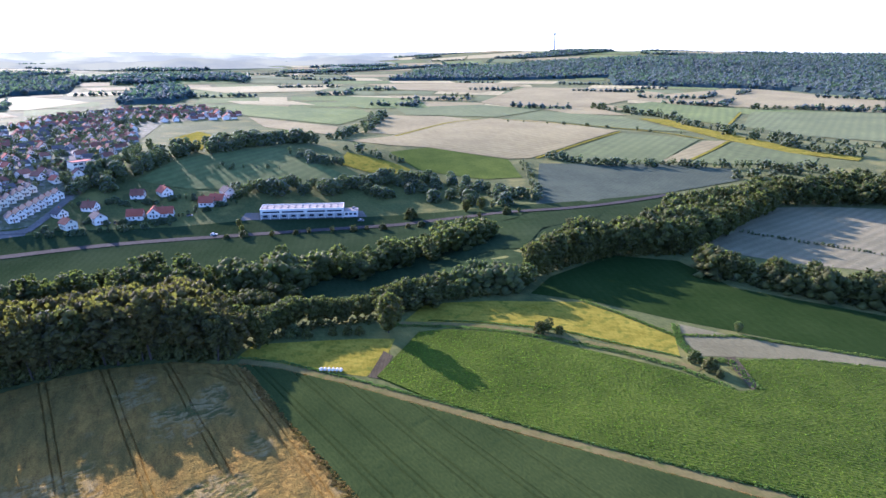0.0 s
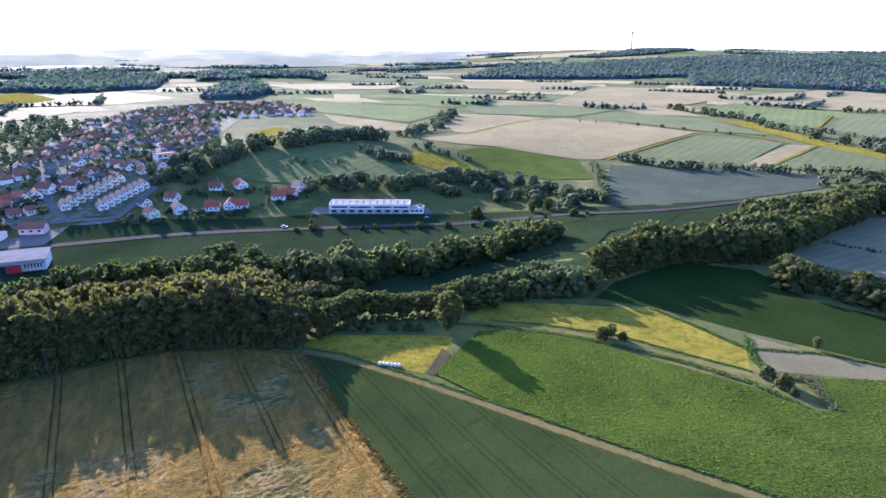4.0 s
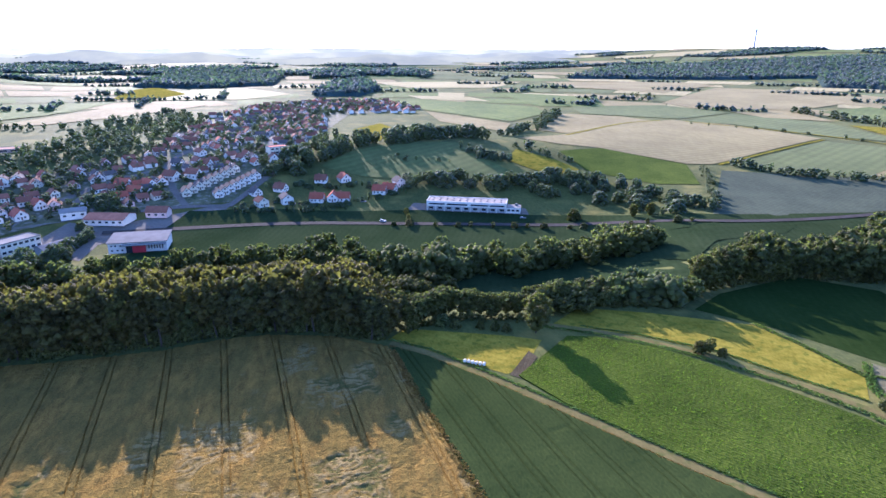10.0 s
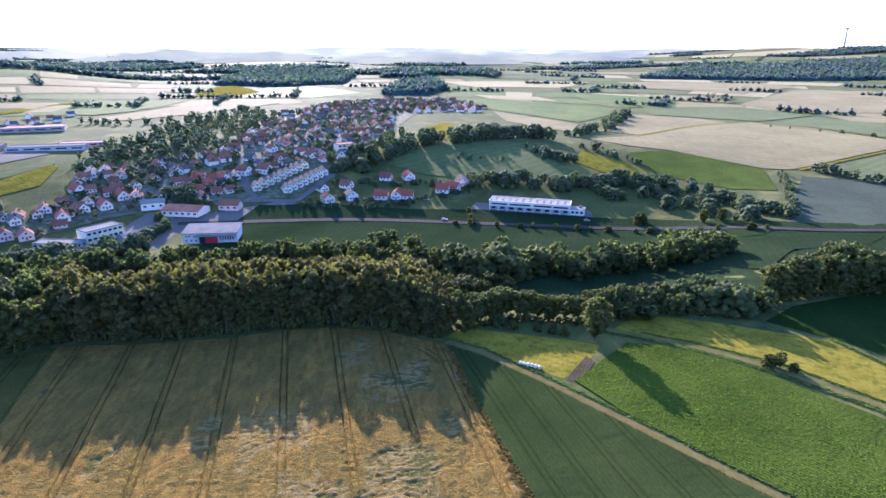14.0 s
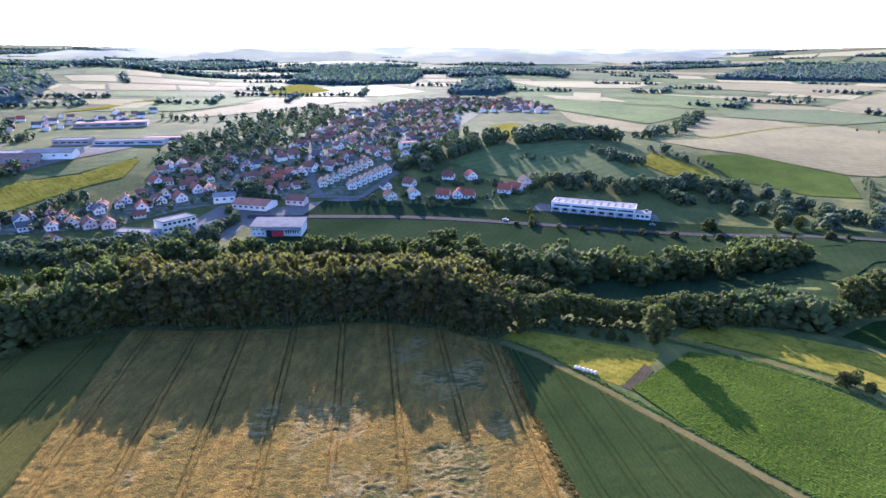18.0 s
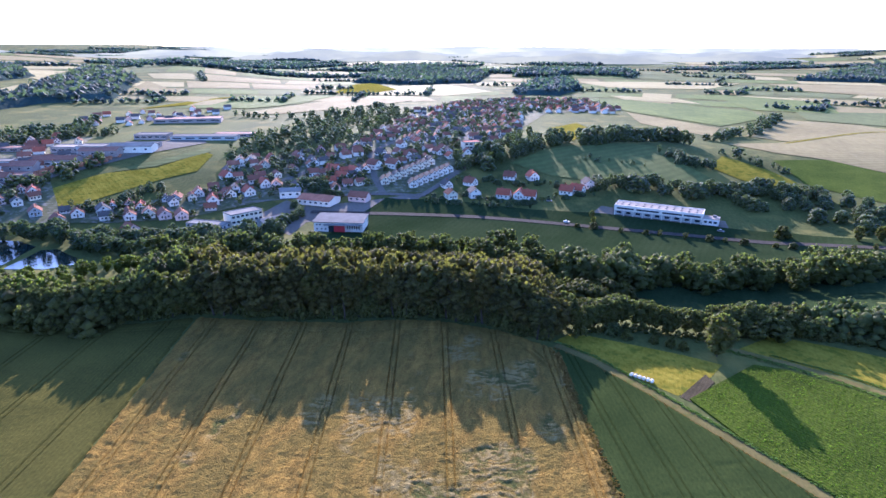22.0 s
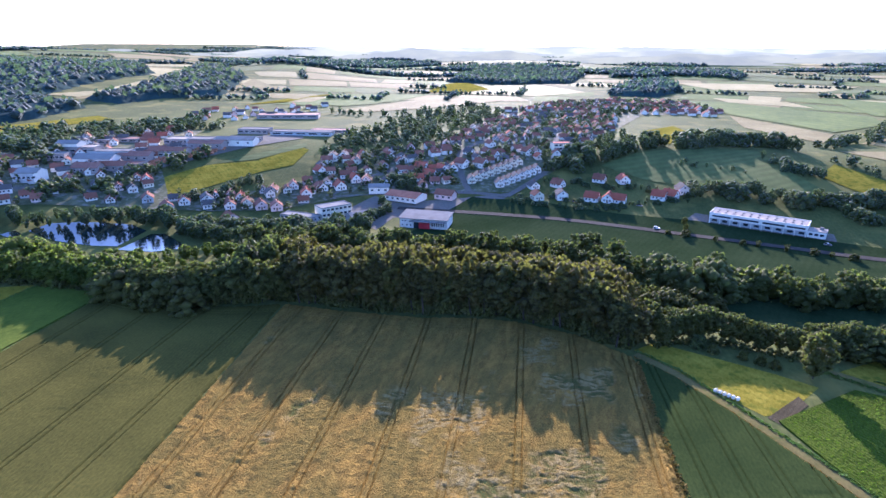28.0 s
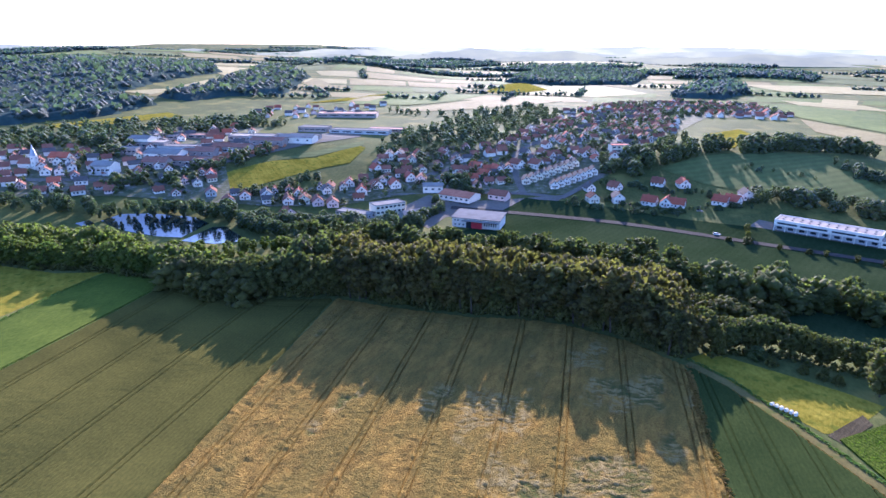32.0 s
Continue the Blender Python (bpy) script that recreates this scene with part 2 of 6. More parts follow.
def patch_mesh(outline, lift, rise, step=0.0, ruts=None):
    """A plan outline laid on the ground, lifted, with a skirt of the height rise."""
    bm = bmesh.new()
    face = bm.faces.new([bm.verts.new((x, y, 0)) for x, y in outline])
    if face.normal.z < 0 or sum(a[0] * b[1] - b[0] * a[1] for a, b in zip(outline, outline[1:] + outline[:1])) < 0:
        bmesh.ops.reverse_faces(bm, faces=[face])
    far = max(math.hypot(x, y) for x, y in outline)
    step = step or (8 if far < 460 else 15 if far < 700 else 30 if far < 1500 else 80)
    for axis in (0, 1):
        lo, hi = min(p[axis] for p in outline), max(p[axis] for p in outline)
        for k in range(math.ceil(lo / step), math.ceil(hi / step)):
            co, no = [0, 0, 0], [0, 0, 0]
            co[axis], no[axis] = k * step, 1
            bmesh.ops.bisect_plane(bm, geom=bm.verts[:] + bm.edges[:] + bm.faces[:], plane_co=co, plane_no=no)
    if ruts:
        way, offsets, gauge, broad = ruts
        no = Vector((math.sin(radians(-way)), math.cos(radians(way)), 0))
        lanes = [o + s for o in offsets for s in (-gauge / 2, gauge / 2)]
        for o in lanes:
            for s in (-broad / 2, broad / 2):
                bmesh.ops.bisect_plane(bm, geom=bm.verts[:] + bm.edges[:] + bm.faces[:], plane_co=no * (o + s), plane_no=no)
        gone = [f for f in bm.faces if any(abs(f.calc_center_median().dot(no) - o) < broad * 0.45 for o in lanes)]
        bmesh.ops.delete(bm, geom=gone, context="FACES")
    for v in bm.verts:
        v.co.z = height(v.co.x, v.co.y) + lift + rise
    if rise:
        rim = [e for e in bm.edges if e.is_boundary]
        made = bmesh.ops.extrude_edge_only(bm, edges=rim)["geom"]
        for v in made:
            if isinstance(v, bmesh.types.BMVert):
                v.co.z -= rise + lift
    return bm


def field(name, label, outline, material, lift=0.06, rise=0.0, category="field", ruts=None):
    far = sum(math.hypot(x, y) for x, y in outline) / len(outline)
    ob = part(name, patch_mesh(outline, lift if far < 330 else lift + (0.0002 if far < 460 else 0.0006) * far, rise, ruts=ruts), material)
    return tagged(ob, label, category, kind="structure")


def lattice(u, v, seed):
    """Smooth random relief on a unit lattice, -1 to 1, for arrays."""
    i, j = np.floor(u).astype(np.int64), np.floor(v).astype(np.int64)
    a, b = u - i, v - j
    a, b = a * a * (3 - 2 * a), b * b * (3 - 2 * b)

    def corner(p, q):
        h = (p * 374761393 + q * 668265263 + seed * 974634777) & 0xFFFFFFFF
        h = ((h ^ (h >> 13)) * 1274126177) & 0xFFFFFFFF
        return ((h ^ (h >> 16)) & 0xFFFF) / 32767.5 - 1
    low = corner(i, j) * (1 - a) + corner(i + 1, j) * a
    return low * (1 - b) + (corner(i, j + 1) * (1 - a) + corner(i + 1, j + 1) * a) * b


def relief(u, v, size, octaves, seed):
    total, gain = 0.0, 1.0
    for k in range(octaves):
        total = total + gain * lattice(u / size * 2 ** k + 17.3 * k, v / size * 2 ** k + 5.1 * k, seed + k)
        gain *= 0.55
    return total / 1.8


def ease(a, b, v):
    w = np.clip((v - a) / (b - a), 0, 1)
    return w * w * (3 - 2 * w)


def away(x, y, points):
    """Distance of each place from a line."""
    best = np.full(x.shape, 1e9)
    for (ax, ay), (bx, by) in zip(points, points[1:]):
        dx, dy = bx - ax, by - ay
        t = np.clip(((x - ax) * dx + (y - ay) * dy) / (dx * dx + dy * dy), 0, 1)
        best = np.minimum(best, np.hypot(x - ax - t * dx, y - ay - t * dy))
    return best


def standing_crop(name, label, outline, material, way, offsets, tall, shape, step=0.55, broad=0.5, headland=None):
    """A stand of corn as one uneven sheet, cut by pairs of wheel tracks; shape gives its height and its fallen and weedy shares."""
    c, s = math.cos(radians(way)), math.sin(radians(way))
    us, vs = [x * c + y * s for x, y in outline], [-x * s + y * c for x, y in outline]
    lanes = [o + k for o in offsets for k in (-0.95, 0.95)]
    cuts = [o + k for o in lanes for k in (-broad / 2 - 0.1, -broad / 2, broad / 2, broad / 2 + 0.1)]
    even = [v for v in np.arange(min(vs) - step, max(vs) + step, step) if all(abs(v - q) > 0.16 for q in cuts)]
    u, v = np.meshgrid(np.arange(min(us) - step, max(us) + step, step), np.array(sorted(even + [q for q in cuts if min(vs) < q < max(vs)])))
    wob = 0.12 * relief(u, v * 0, 14.0, 2, 3)
    x, y = u * c - (v + wob) * s, u * s + (v + wob) * c
    within = np.zeros(x.shape, bool)
    for (ax, ay), (bx, by) in zip(outline, outline[1:] + outline[:1]):
        if ay != by:
            within ^= ((ay > y) != (by > y)) & (x < (bx - ax) * (y - ay) / (by - ay) + ax)
    bare = np.zeros(x.shape, bool)
    for o in lanes:
        bare |= (np.abs(v - o) < broad / 2 + 0.02) & (relief(u, v, 5.0, 2, 8) < 0.75)
    if headland:
        d = away(x, y, headland)
        bare |= (d > 0.65) & (d < 1.35)
    top, fallen, weedy = shape(x, y, tall)
    base = np.array([height(a, b) for a, b in zip(x.ravel(), y.ravel())]).reshape(x.shape)
    z = base + np.where(within & ~bare, top, 0.07) - np.where(within, 0, 0.09)
    n, m = x.shape
    k = np.arange(n * m).reshape(n, m)
    keep = within[:-1, :-1] | within[1:, :-1] | within[1:, 1:] | within[:-1, 1:]
    quads = np.stack([k[:-1, :-1], k[:-1, 1:], k[1:, 1:], k[1:, :-1]], -1)[keep]
    used, at = np.unique(quads, return_inverse=True)
    me = mesh_of(name, np.stack([x.ravel(), y.ravel(), z.ravel()], 1)[used], at.reshape(quads.shape), material)
    for key, values in (("lodged", fallen), ("weeds", weedy)):
        me.attributes.new(key, "FLOAT", "POINT").data.foreach_set("value", np.broadcast_to(values, x.shape).ravel()[used].astype(np.float32))
    return tagged(new(name, me), label, "field", kind="structure")


def ribbon(points, width):
    """The outline of a strip along points."""
    side = []
    for k, p in enumerate(points):
        a, b = points[max(0, k - 1)], points[min(len(points) - 1, k + 1)]
        d = math.hypot(b[0] - a[0], b[1] - a[1])
        side.append((-(b[1] - a[1]) / d * width / 2, (b[0] - a[0]) / d * width / 2))
    return [(p[0] + s[0], p[1] + s[1]) for p, s in zip(points, side)] + [(p[0] - s[0], p[1] - s[1]) for p, s in zip(points[::-1], side[::-1])]


def curve_through(points, each=4):
    """Points of a smooth curve through the given ones."""
    out = []
    for k in range(len(points) - 1):
        p0, p1, p2, p3 = points[max(0, k - 1)], points[k], points[k + 1], points[min(len(points) - 1, k + 2)]
        for s in range(each):
            u = s / each
            out.append(tuple(0.5 * (2 * b + (c - a) * u + (2 * a - 5 * b + 4 * c - d) * u * u + (3 * b - a - 3 * c + d) * u ** 3) for a, b, c, d in zip(p0, p1, p2, p3)))
    return out + [points[-1]]


def road(name, label, points, width, material, lift=0.12, category="road"):
    far = sum(math.hypot(x, y) for x, y in points) / len(points)
    pts = curve_through(points)
    bm = bmesh.new()
    pairs = []
    out = ribbon(pts, width)
    n = len(pts)
    up = lift if far < 330 else lift + 0.0006 * far
    for k in range(n):
        l, r = out[k], out[2 * n - 1 - k]
        pairs.append([bm.verts.new((x, y, height(x, y) + up)) for x, y in (l, r)])
    for a, b in zip(pairs, pairs[1:]):
        bm.faces.new((a[0], a[1], b[1], b[0]))
    bmesh.ops.recalc_face_normals(bm, faces=bm.faces)
    return tagged(part(name, bm, material), label, category, kind="structure")


# ---- hazy ridges at the edge of sight ----
def ridge(reach, base, swing, haze, seed, first=-85, last=85):
    """A far chain of hills: haze painted in as emission, palest towards the sun, with woods and fields barely told
    apart.
    """
    m = Nodes("painted_haze", 1.0, 0.0)
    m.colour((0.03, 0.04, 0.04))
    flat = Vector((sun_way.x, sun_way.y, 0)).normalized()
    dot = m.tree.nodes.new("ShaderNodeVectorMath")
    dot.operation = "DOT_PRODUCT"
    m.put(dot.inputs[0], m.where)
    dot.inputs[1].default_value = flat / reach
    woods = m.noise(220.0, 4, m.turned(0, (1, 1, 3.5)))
    # sunlit haze imitated by emission that grows towards the sun's azimuth
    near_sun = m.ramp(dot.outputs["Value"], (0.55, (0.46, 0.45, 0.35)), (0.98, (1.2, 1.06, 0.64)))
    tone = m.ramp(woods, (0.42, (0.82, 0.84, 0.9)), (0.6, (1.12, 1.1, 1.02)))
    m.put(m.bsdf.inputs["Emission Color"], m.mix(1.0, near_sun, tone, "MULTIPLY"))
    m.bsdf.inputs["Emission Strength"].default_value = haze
    verts, n = [], 420
    for k in range(n + 1):
        g = first + (last - first) * k / n
        a = radians(g)
        ends = smooth(first, first + 9, g) * (1 - smooth(last - 9, last, g))
        top = base + swing * (noise.noise((g / 11, seed, 0)) + 0.5 * noise.noise((g / 4, seed, 5)) + 0.16 * noise.noise((g / 1.1, seed, 9)) + 0.05 * noise.noise((g / 0.3, seed, 3)))
        for z in (-20, -20 + (top + 20) * ends):
            verts.append((-reach * math.sin(a), reach * math.cos(a), z))
    faces = [(2 * k, 2 * k + 1, 2 * k + 3, 2 * k + 2) for k in range(n)]
    tagged(new("backdrop", mesh_of("backdrop", verts, faces, m.mat)), "grey-blue wooded ridge at the horizon, its haze painted as a glow", "hills", kind="structure")


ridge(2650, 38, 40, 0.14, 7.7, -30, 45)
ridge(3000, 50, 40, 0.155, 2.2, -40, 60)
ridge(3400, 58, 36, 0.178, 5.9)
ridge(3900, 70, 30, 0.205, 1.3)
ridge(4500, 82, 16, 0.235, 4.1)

# ---- outlines of the far woods ----
FARWOODS = {
    0: [(629.2, 1594.2), (963.3, 2057.2), (1223.9, 1954.2), (1516.8, 2017.8), (2295.9, 1898.5), (2627.5, 1484.4), (2634.8, 1238.7), (1088.1, 498.4), (1137.6, 630.6), (1194.7, 844.5), (1136.8, 931.2), (1008.9, 1148.9), (1191.2, 1380.5), (918.6, 1467)],
    1: [(-1883.8, 966.1), (-1683.2, 1173.9), (-1593.7, 1354), (-1326.8, 1455.8), (-847.8, 1024.1), (-773.7, 762.7), (-740.5, 668.1), (-630.5, 627.2), (-609.3, 530.8), (-643.3, 438.1), (-693.7, 343.3)],
    2: [(-790.4, 1031.9), (-1060.9, 1456), (-683.9, 1072.9), (-572.4, 826.5), (-613, 746.9), (-622.8, 678.9), (-674, 692.2), (-702.6, 830.6)],
    3: [(-349.7, 1315), (-392.5, 1766.6), (-268.9, 1866.3), (-92.5, 1745.7), (-100.9, 1353.8), (-223.9, 1277.2)],
    4: [(-16.9, 1081.3), (27.3, 1432), (94, 1487.1), (106.3, 1206.1), (57.1, 1070.1)],
}


def inside(p, outline):
    x, y = p
    hit = False
    for (ax, ay), (bx, by) in zip(outline, outline[1:] + outline[:1]):
        if (ay > y) != (by > y) and x < (bx - ax) * (y - ay) / (by - ay) + ax:
            hit = not hit
    return hit


# ---- near fields: standing crops, tracks and meadows ----
field("wheat_soil", "dry soil under the wheat", [(-117.6, 204.2), (-91.4, 204.1), (-61.8, 206.6), (-43.3, 211.7), (-26.4, 213), (-3.7, 208.1), (15.3, 196.1), (21.7, 156.2), (28.7, 117.5), (33.3, 90.5), (-90.5, 40.7), (-98.3, 86.4)], SOIL, 0.02)
def wheat_shape(x, y, tall):
    """Standing wheat with broad lodged drifts, worst in the middle of the near side, swirled by the wind."""
    worst = np.exp(-((x - 3) / 31) ** 2 - ((y - 110) / 44) ** 2)
    wx, wy = x + 3.0 * relief(x, y, 7.0, 2, 21), y + 3.0 * relief(x, y, 7.0, 2, 22)
    fallen = ease(0.1, 0.3, relief(x, y * 0.6, 15.0, 4, 23) + 0.8 * worst - 0.2)
    swirl = relief(wx * 0.6 + wy * 0.3, wy * 1.4 - wx * 0.5, 1.15, 2, 24)
    weedy = fallen * ease(0.05, 0.25, relief(wx, wy, 6.0, 3, 25) + 0.12 * worst - 0.02)
    stand = tall + 0.3 * relief(x, y, 1.4, 2, 26) + 0.08 * relief(x, y, 6.0, 2, 27)
    return stand * (1 - fallen) + fallen * np.maximum(0.08, 0.36 + 0.36 * swirl - 0.12 * weedy), fallen * ease(-0.25, 0.25, swirl), weedy * ease(0.3, -0.3, swirl)


def even_shape(x, y, tall):
    """An even stand with faint ripples."""
    wave = relief(x * 0.5 + y * 0.3, y * 1.2 - x * 0.4, 3.0, 2, 31) * ease(0.1, 0.5, relief(x, y, 22.0, 3, 32))
    return tall + 0.05 * relief(x, y, 1.2, 3, 33) + 0.16 * np.minimum(wave, 0.1), 0.0, 0.0


HEADLAND = [(-110.5, 197.7), (-88.7, 198.3), (-59.7, 200.5), (-41.6, 205), (-25.2, 206.4), (-5.1, 202.5), (7.3, 195.4), (13.7, 184.5)]
standing_crop("wheat_field", "ripe golden wheat, partly lodged, with tractor lines", [(-117.9, 204.7), (-91.6, 204.6), (-62, 207.1), (-43.4, 212.2), (-26.5, 213.5), (-3.7, 208.6), (15.5, 196.6), (21.9, 156.5), (28.9, 117.5), (33.4, 90.4), (-90.6, 40.6), (-98.4, 86.4)], WHEAT, -81.8, [-97, -79.8, -62.6, -45.6, -28.4, -10.8, 6.5, 24.0, 41.0], 0.6, wheat_shape, 0.42, 0.26, HEADLAND)
standing_crop("barley_field", "green-brown barley with tractor lines", [(-119.4, 204.1), (-98.7, 86.2), (-92.2, 40), (-183.6, 18.9), (-183.2, 74.2), (-186.6, 113.5), (-189.4, 146.8), (-193.9, 192.9), (-176.2, 190.1), (-151.8, 191.9), (-133.7, 197.2)], BARLEY, -83.2, [-221, -201, -181, -161.6, -141.3, -122.0, -102.0], 0.62, even_shape, 0.6, 0.3, [(-190, 186.5), (-176.5, 184.5), (-152, 186.3), (-133, 191.5), (-119, 197.5)])
field("green_strip", "bright green root crop strip", [(-195.3, 193.7), (-215.6, 195.4), (-229.7, 192.9), (-228.6, 164.1), (-223.7, 139.6), (-215.8, 91.1), (-185.6, 69.5), (-188.3, 114.7)], CROPGREEN, 0.04, 0.3)
field("pasture", "dry brown-green pasture beside a dirt track", [(-231.4, 193.8), (-250.9, 184.5), (-284.8, 182.4), (-340.8, 156), (-219.7, 93.1), (-227.7, 142.4)], MEADOW)
standing_crop("cereal_field", "dark green cereal with tractor lines", [(17, 195.8), (22.3, 156.5), (29.1, 117.5), (33.6, 90.4), (134.9, 26.5), (132.5, 53.8), (118.3, 71.7), (99.5, 95.5), (80.3, 119.9), (61.7, 145.4), (43.6, 169.5), (28.2, 187.6), (18.2, 196.4)], DARKCROP, -78.7, [48.5, 58.5, 67.5, 77.0, 87.0, 97.0], 0.5, even_shape, 0.6, 0.22)
field("maize_field", "bright green young maize in rows", [(54.5, 169.3), (80.3, 193.6), (90.5, 191.3), (108, 179.4), (117.7, 167.8), (131.8, 147.7), (144, 128.9), (151.5, 111), (157.8, 109), (164.3, 127.1), (187.6, 115.7), (206.9, 99.6), (226.6, 79.7), (165.8, 28.6), (137.1, 56.3), (122.1, 74.5), (102.7, 98.7), (82.9, 123.7), (64, 150.2)], MAIZE, 0.05, 0.4)
field("bare_plot", "bare brown garden soil", [(51.9, 170.6), (54.8, 167.9), (64.7, 180.7), (63.1, 185.3)], crop("furrowed_soil", (0.055, 0.044, 0.024), (0.095, 0.076, 0.042), 30, 1.2, 9, 0.4, 0, 0.2), 0.12)
field("small_meadow", "short sunlit meadow grass", [(16.2, 202.7), (23.4, 210.7), (44, 203.6), (59.3, 198.1), (70.4, 192.7), (58.3, 174.9), (51.4, 171.2), (38.2, 182.7), (27.6, 193.1)], MEADOW)
field("upper_meadow", "yellow-green mown meadow with cut swaths", [(79, 205), (94.6, 217.7), (120.2, 208.2), (153.5, 190.5), (158.3, 175.1), (163.1, 148.6), (153.1, 136.3), (140.7, 152), (127.4, 172.6), (106.7, 189.6)], MEADOW)
# the wood's shade on this meadow is put into its dark green
field("shaded_meadow", "deep green meadow, its colour darkened for the shade of trees", [(139.8, 207.8), (160, 221.4), (206.3, 234.1), (230.7, 212.1), (224.7, 173.6), (252.8, 125.5), (274.6, 92.2), (230.4, 74), (215.2, 104.3), (199.5, 124), (175.2, 158.8), (159.5, 186.8)], DEEPMEADOW)
field("fallow_strip", "grey-brown fallow strip", [(173.2, 156.9), (184.2, 137.7), (213.5, 103.3), (234.2, 75.6), (224.3, 71.5), (207.7, 100), (185.2, 118.2), (159.8, 133.9), (164, 144)], crop("dry_fallow", (0.105, 0.093, 0.042), (0.155, 0.136, 0.064), 60, 0.0, 20, 1.0))
field("pale_field", "pale green ripening cereal between woods", [(262.3, 228.4), (306, 240.8), (373.1, 262.8), (404.9, 246.8), (463.3, 199.6), (316.7, 130), (306.2, 155.7), (278.5, 184.8), (265.4, 207.2)], crop("ripening_cereal", (0.13, 0.115, 0.055), (0.2, 0.17, 0.085), 80, 6.0, 40, 1.5))
road("field_track", "grassy dirt farm track", [(16.7, 199.8), (28.7, 189.9), (44.3, 171.5), (62.8, 147.6), (81.7, 121.9), (101, 97), (120.2, 73), (134.9, 55.1)], 3.4, TRACK, 0.1, "track")
road("meadow_track", "dirt farm track along the meadow", [(73.7, 206.4), (94.7, 194.9), (111.8, 181.4), (124.9, 167.4), (138.8, 149.9), (148.8, 133.4), (151.6, 126.4)], 2.6, TRACK, 0.12, "track")
road("pasture_track", "pale dirt track", [(-223.6, 95.2), (-222.3, 138.5), (-224.7, 150.3), (-228.1, 168.9)], 2.6, TRACK, 0.12, "track")
field("bare_plot", "bare brown garden soil", [(164.8, 128.7), (169.5, 127.5), (159.0, 109.9), (155.6, 109.8)], bpy.data.materials["furrowed_soil"], 0.5)
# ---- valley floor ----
# SHADEMEADOW fields carry the valley's shade in their colour
field("valley_floor", "deep green meadow along the stream, shade mixed into its colour", [(-125, 330), (-112, 400), (-97, 445), (60, 432), (170, 397), (238, 341), (345, 325), (345, 292), (270, 258), (180, 250), (110, 228), (60, 235), (20, 275), (-60, 300)], SHADEMEADOW, 0.3)
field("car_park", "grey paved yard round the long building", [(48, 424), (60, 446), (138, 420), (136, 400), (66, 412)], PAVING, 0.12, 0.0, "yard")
field("roadside_meadow", "flat deep green meadow on both sides of the road, darkened in colour for shade", [(-101, 411), (-92, 443), (-55, 449), (10, 436), (57, 421), (66, 407), (131, 397), (168, 387), (225, 335), (207, 322), (168, 334), (118, 314), (79, 314), (49, 350), (27, 348), (-7, 362), (-47, 358), (-90, 374)], SHADEMEADOW, 0.36)
field("valley_meadow", "blue-green valley meadow, darkened in colour for shade", [(80.8, 306.5), (123.3, 322.6), (176.4, 316), (212.3, 308.7), (268.4, 309), (251, 296.6), (204, 290.8), (174.7, 264.7), (156.8, 281.7), (128.9, 287.9), (95.6, 294.4)], SHADEMEADOW, 0.45)
road("country_road", "grey asphalt country road", [(-142.8, 408.3), (-82.4, 415.1), (-24.8, 416.6), (40.2, 407.4), (125.9, 389.4), (170, 375.2), (202.6, 346.9), (229.2, 326.7), (280.7, 320.4), (338.9, 321.4)], 5.5, ASPHALT, 0.45)
field("brown_field", "dark brown-grey harvested field", [(236, 343.1), (313.7, 451.9), (406.7, 394.6), (441.9, 354), (415.4, 326.5), (339, 327), (283.9, 324.2)], FALLOW)
field("beet_field", "dark green beet field", [(204.4, 532.7), (245.9, 535.7), (296.4, 475.6), (273.3, 417.3), (246.3, 429.7), (208.8, 479.7)], CROPGREEN)
field("rough_meadow", "yellow-green rough meadow", [(152, 519.9), (168.9, 547.6), (194.1, 507.3), (204.4, 481.7), (181.7, 476.6), (167.6, 492)], MEADOW)
field("orchard_field", "grass field with fruit trees", [(-7.3, 528.5), (19.7, 562.6), (64.2, 590.4), (118.6, 585.1), (134, 526.6), (153.6, 480.5), (121.6, 484), (65.9, 491), (26.4, 502.6)], FARBLUE)
field("village_ground", "gardens, yards and lanes between the houses", [(-468.1, 238.1), (-583.8, 304.6), (-525.3, 354.5), (-476.9, 389.2), (-490.9, 478), (-438.2, 549.3), (-397, 541.9), (-340.9, 410.4), (-301.9, 367.2), (-298.1, 375.5), (-265.2, 393.3), (-224.5, 425.6), (-229.6, 455.3), (-228.4, 496.9), (-153.2, 557.4), (-146.8, 720.4), (-84.7, 902.5), (-6.4, 994.3), (90.2, 981.6), (126.5, 875.3), (29.6, 817.6), (-3.7, 660.1), (-29.2, 575.5), (-37.4, 521.1), (-67.3, 460.8), (-113, 452.1), (-161.5, 434.4), (-189.7, 413.4), (-218.9, 380.3), (-261.3, 358.5), (-292.5, 348.8), (-365.6, 319.2)], crop("gardens", (0.05, 0.06, 0.024), (0.13, 0.124, 0.062), 20, 0.0, 9, 3.0, 0.6, 0.1, (0.19, 0.168, 0.128)), 0.03)
# ---- far fields, hill side ----
field("ripe_field", "large ripe cereal field", [(185, 596.4), (234.9, 608.8), (341.4, 689.8), (418.3, 711.5), (462.1, 659.8), (485.2, 545.3), (318, 471.5), (297.5, 477.4), (245.9, 535.7), (213.8, 556)], STUBBLE)
field("ripe_field", "ripe cereal field", [(218.7, 650.4), (306.6, 787.9), (371.1, 748.8), (388.3, 703.1), (325.3, 672.7), (245.2, 618.5)], STUBBLE)
field("green_field", "grey-green unripe cereal field", [(330.6, 462.9), (475.5, 531.6), (519.5, 460.8), (403.5, 401.4), (356.5, 423.7)], FARBLUE)
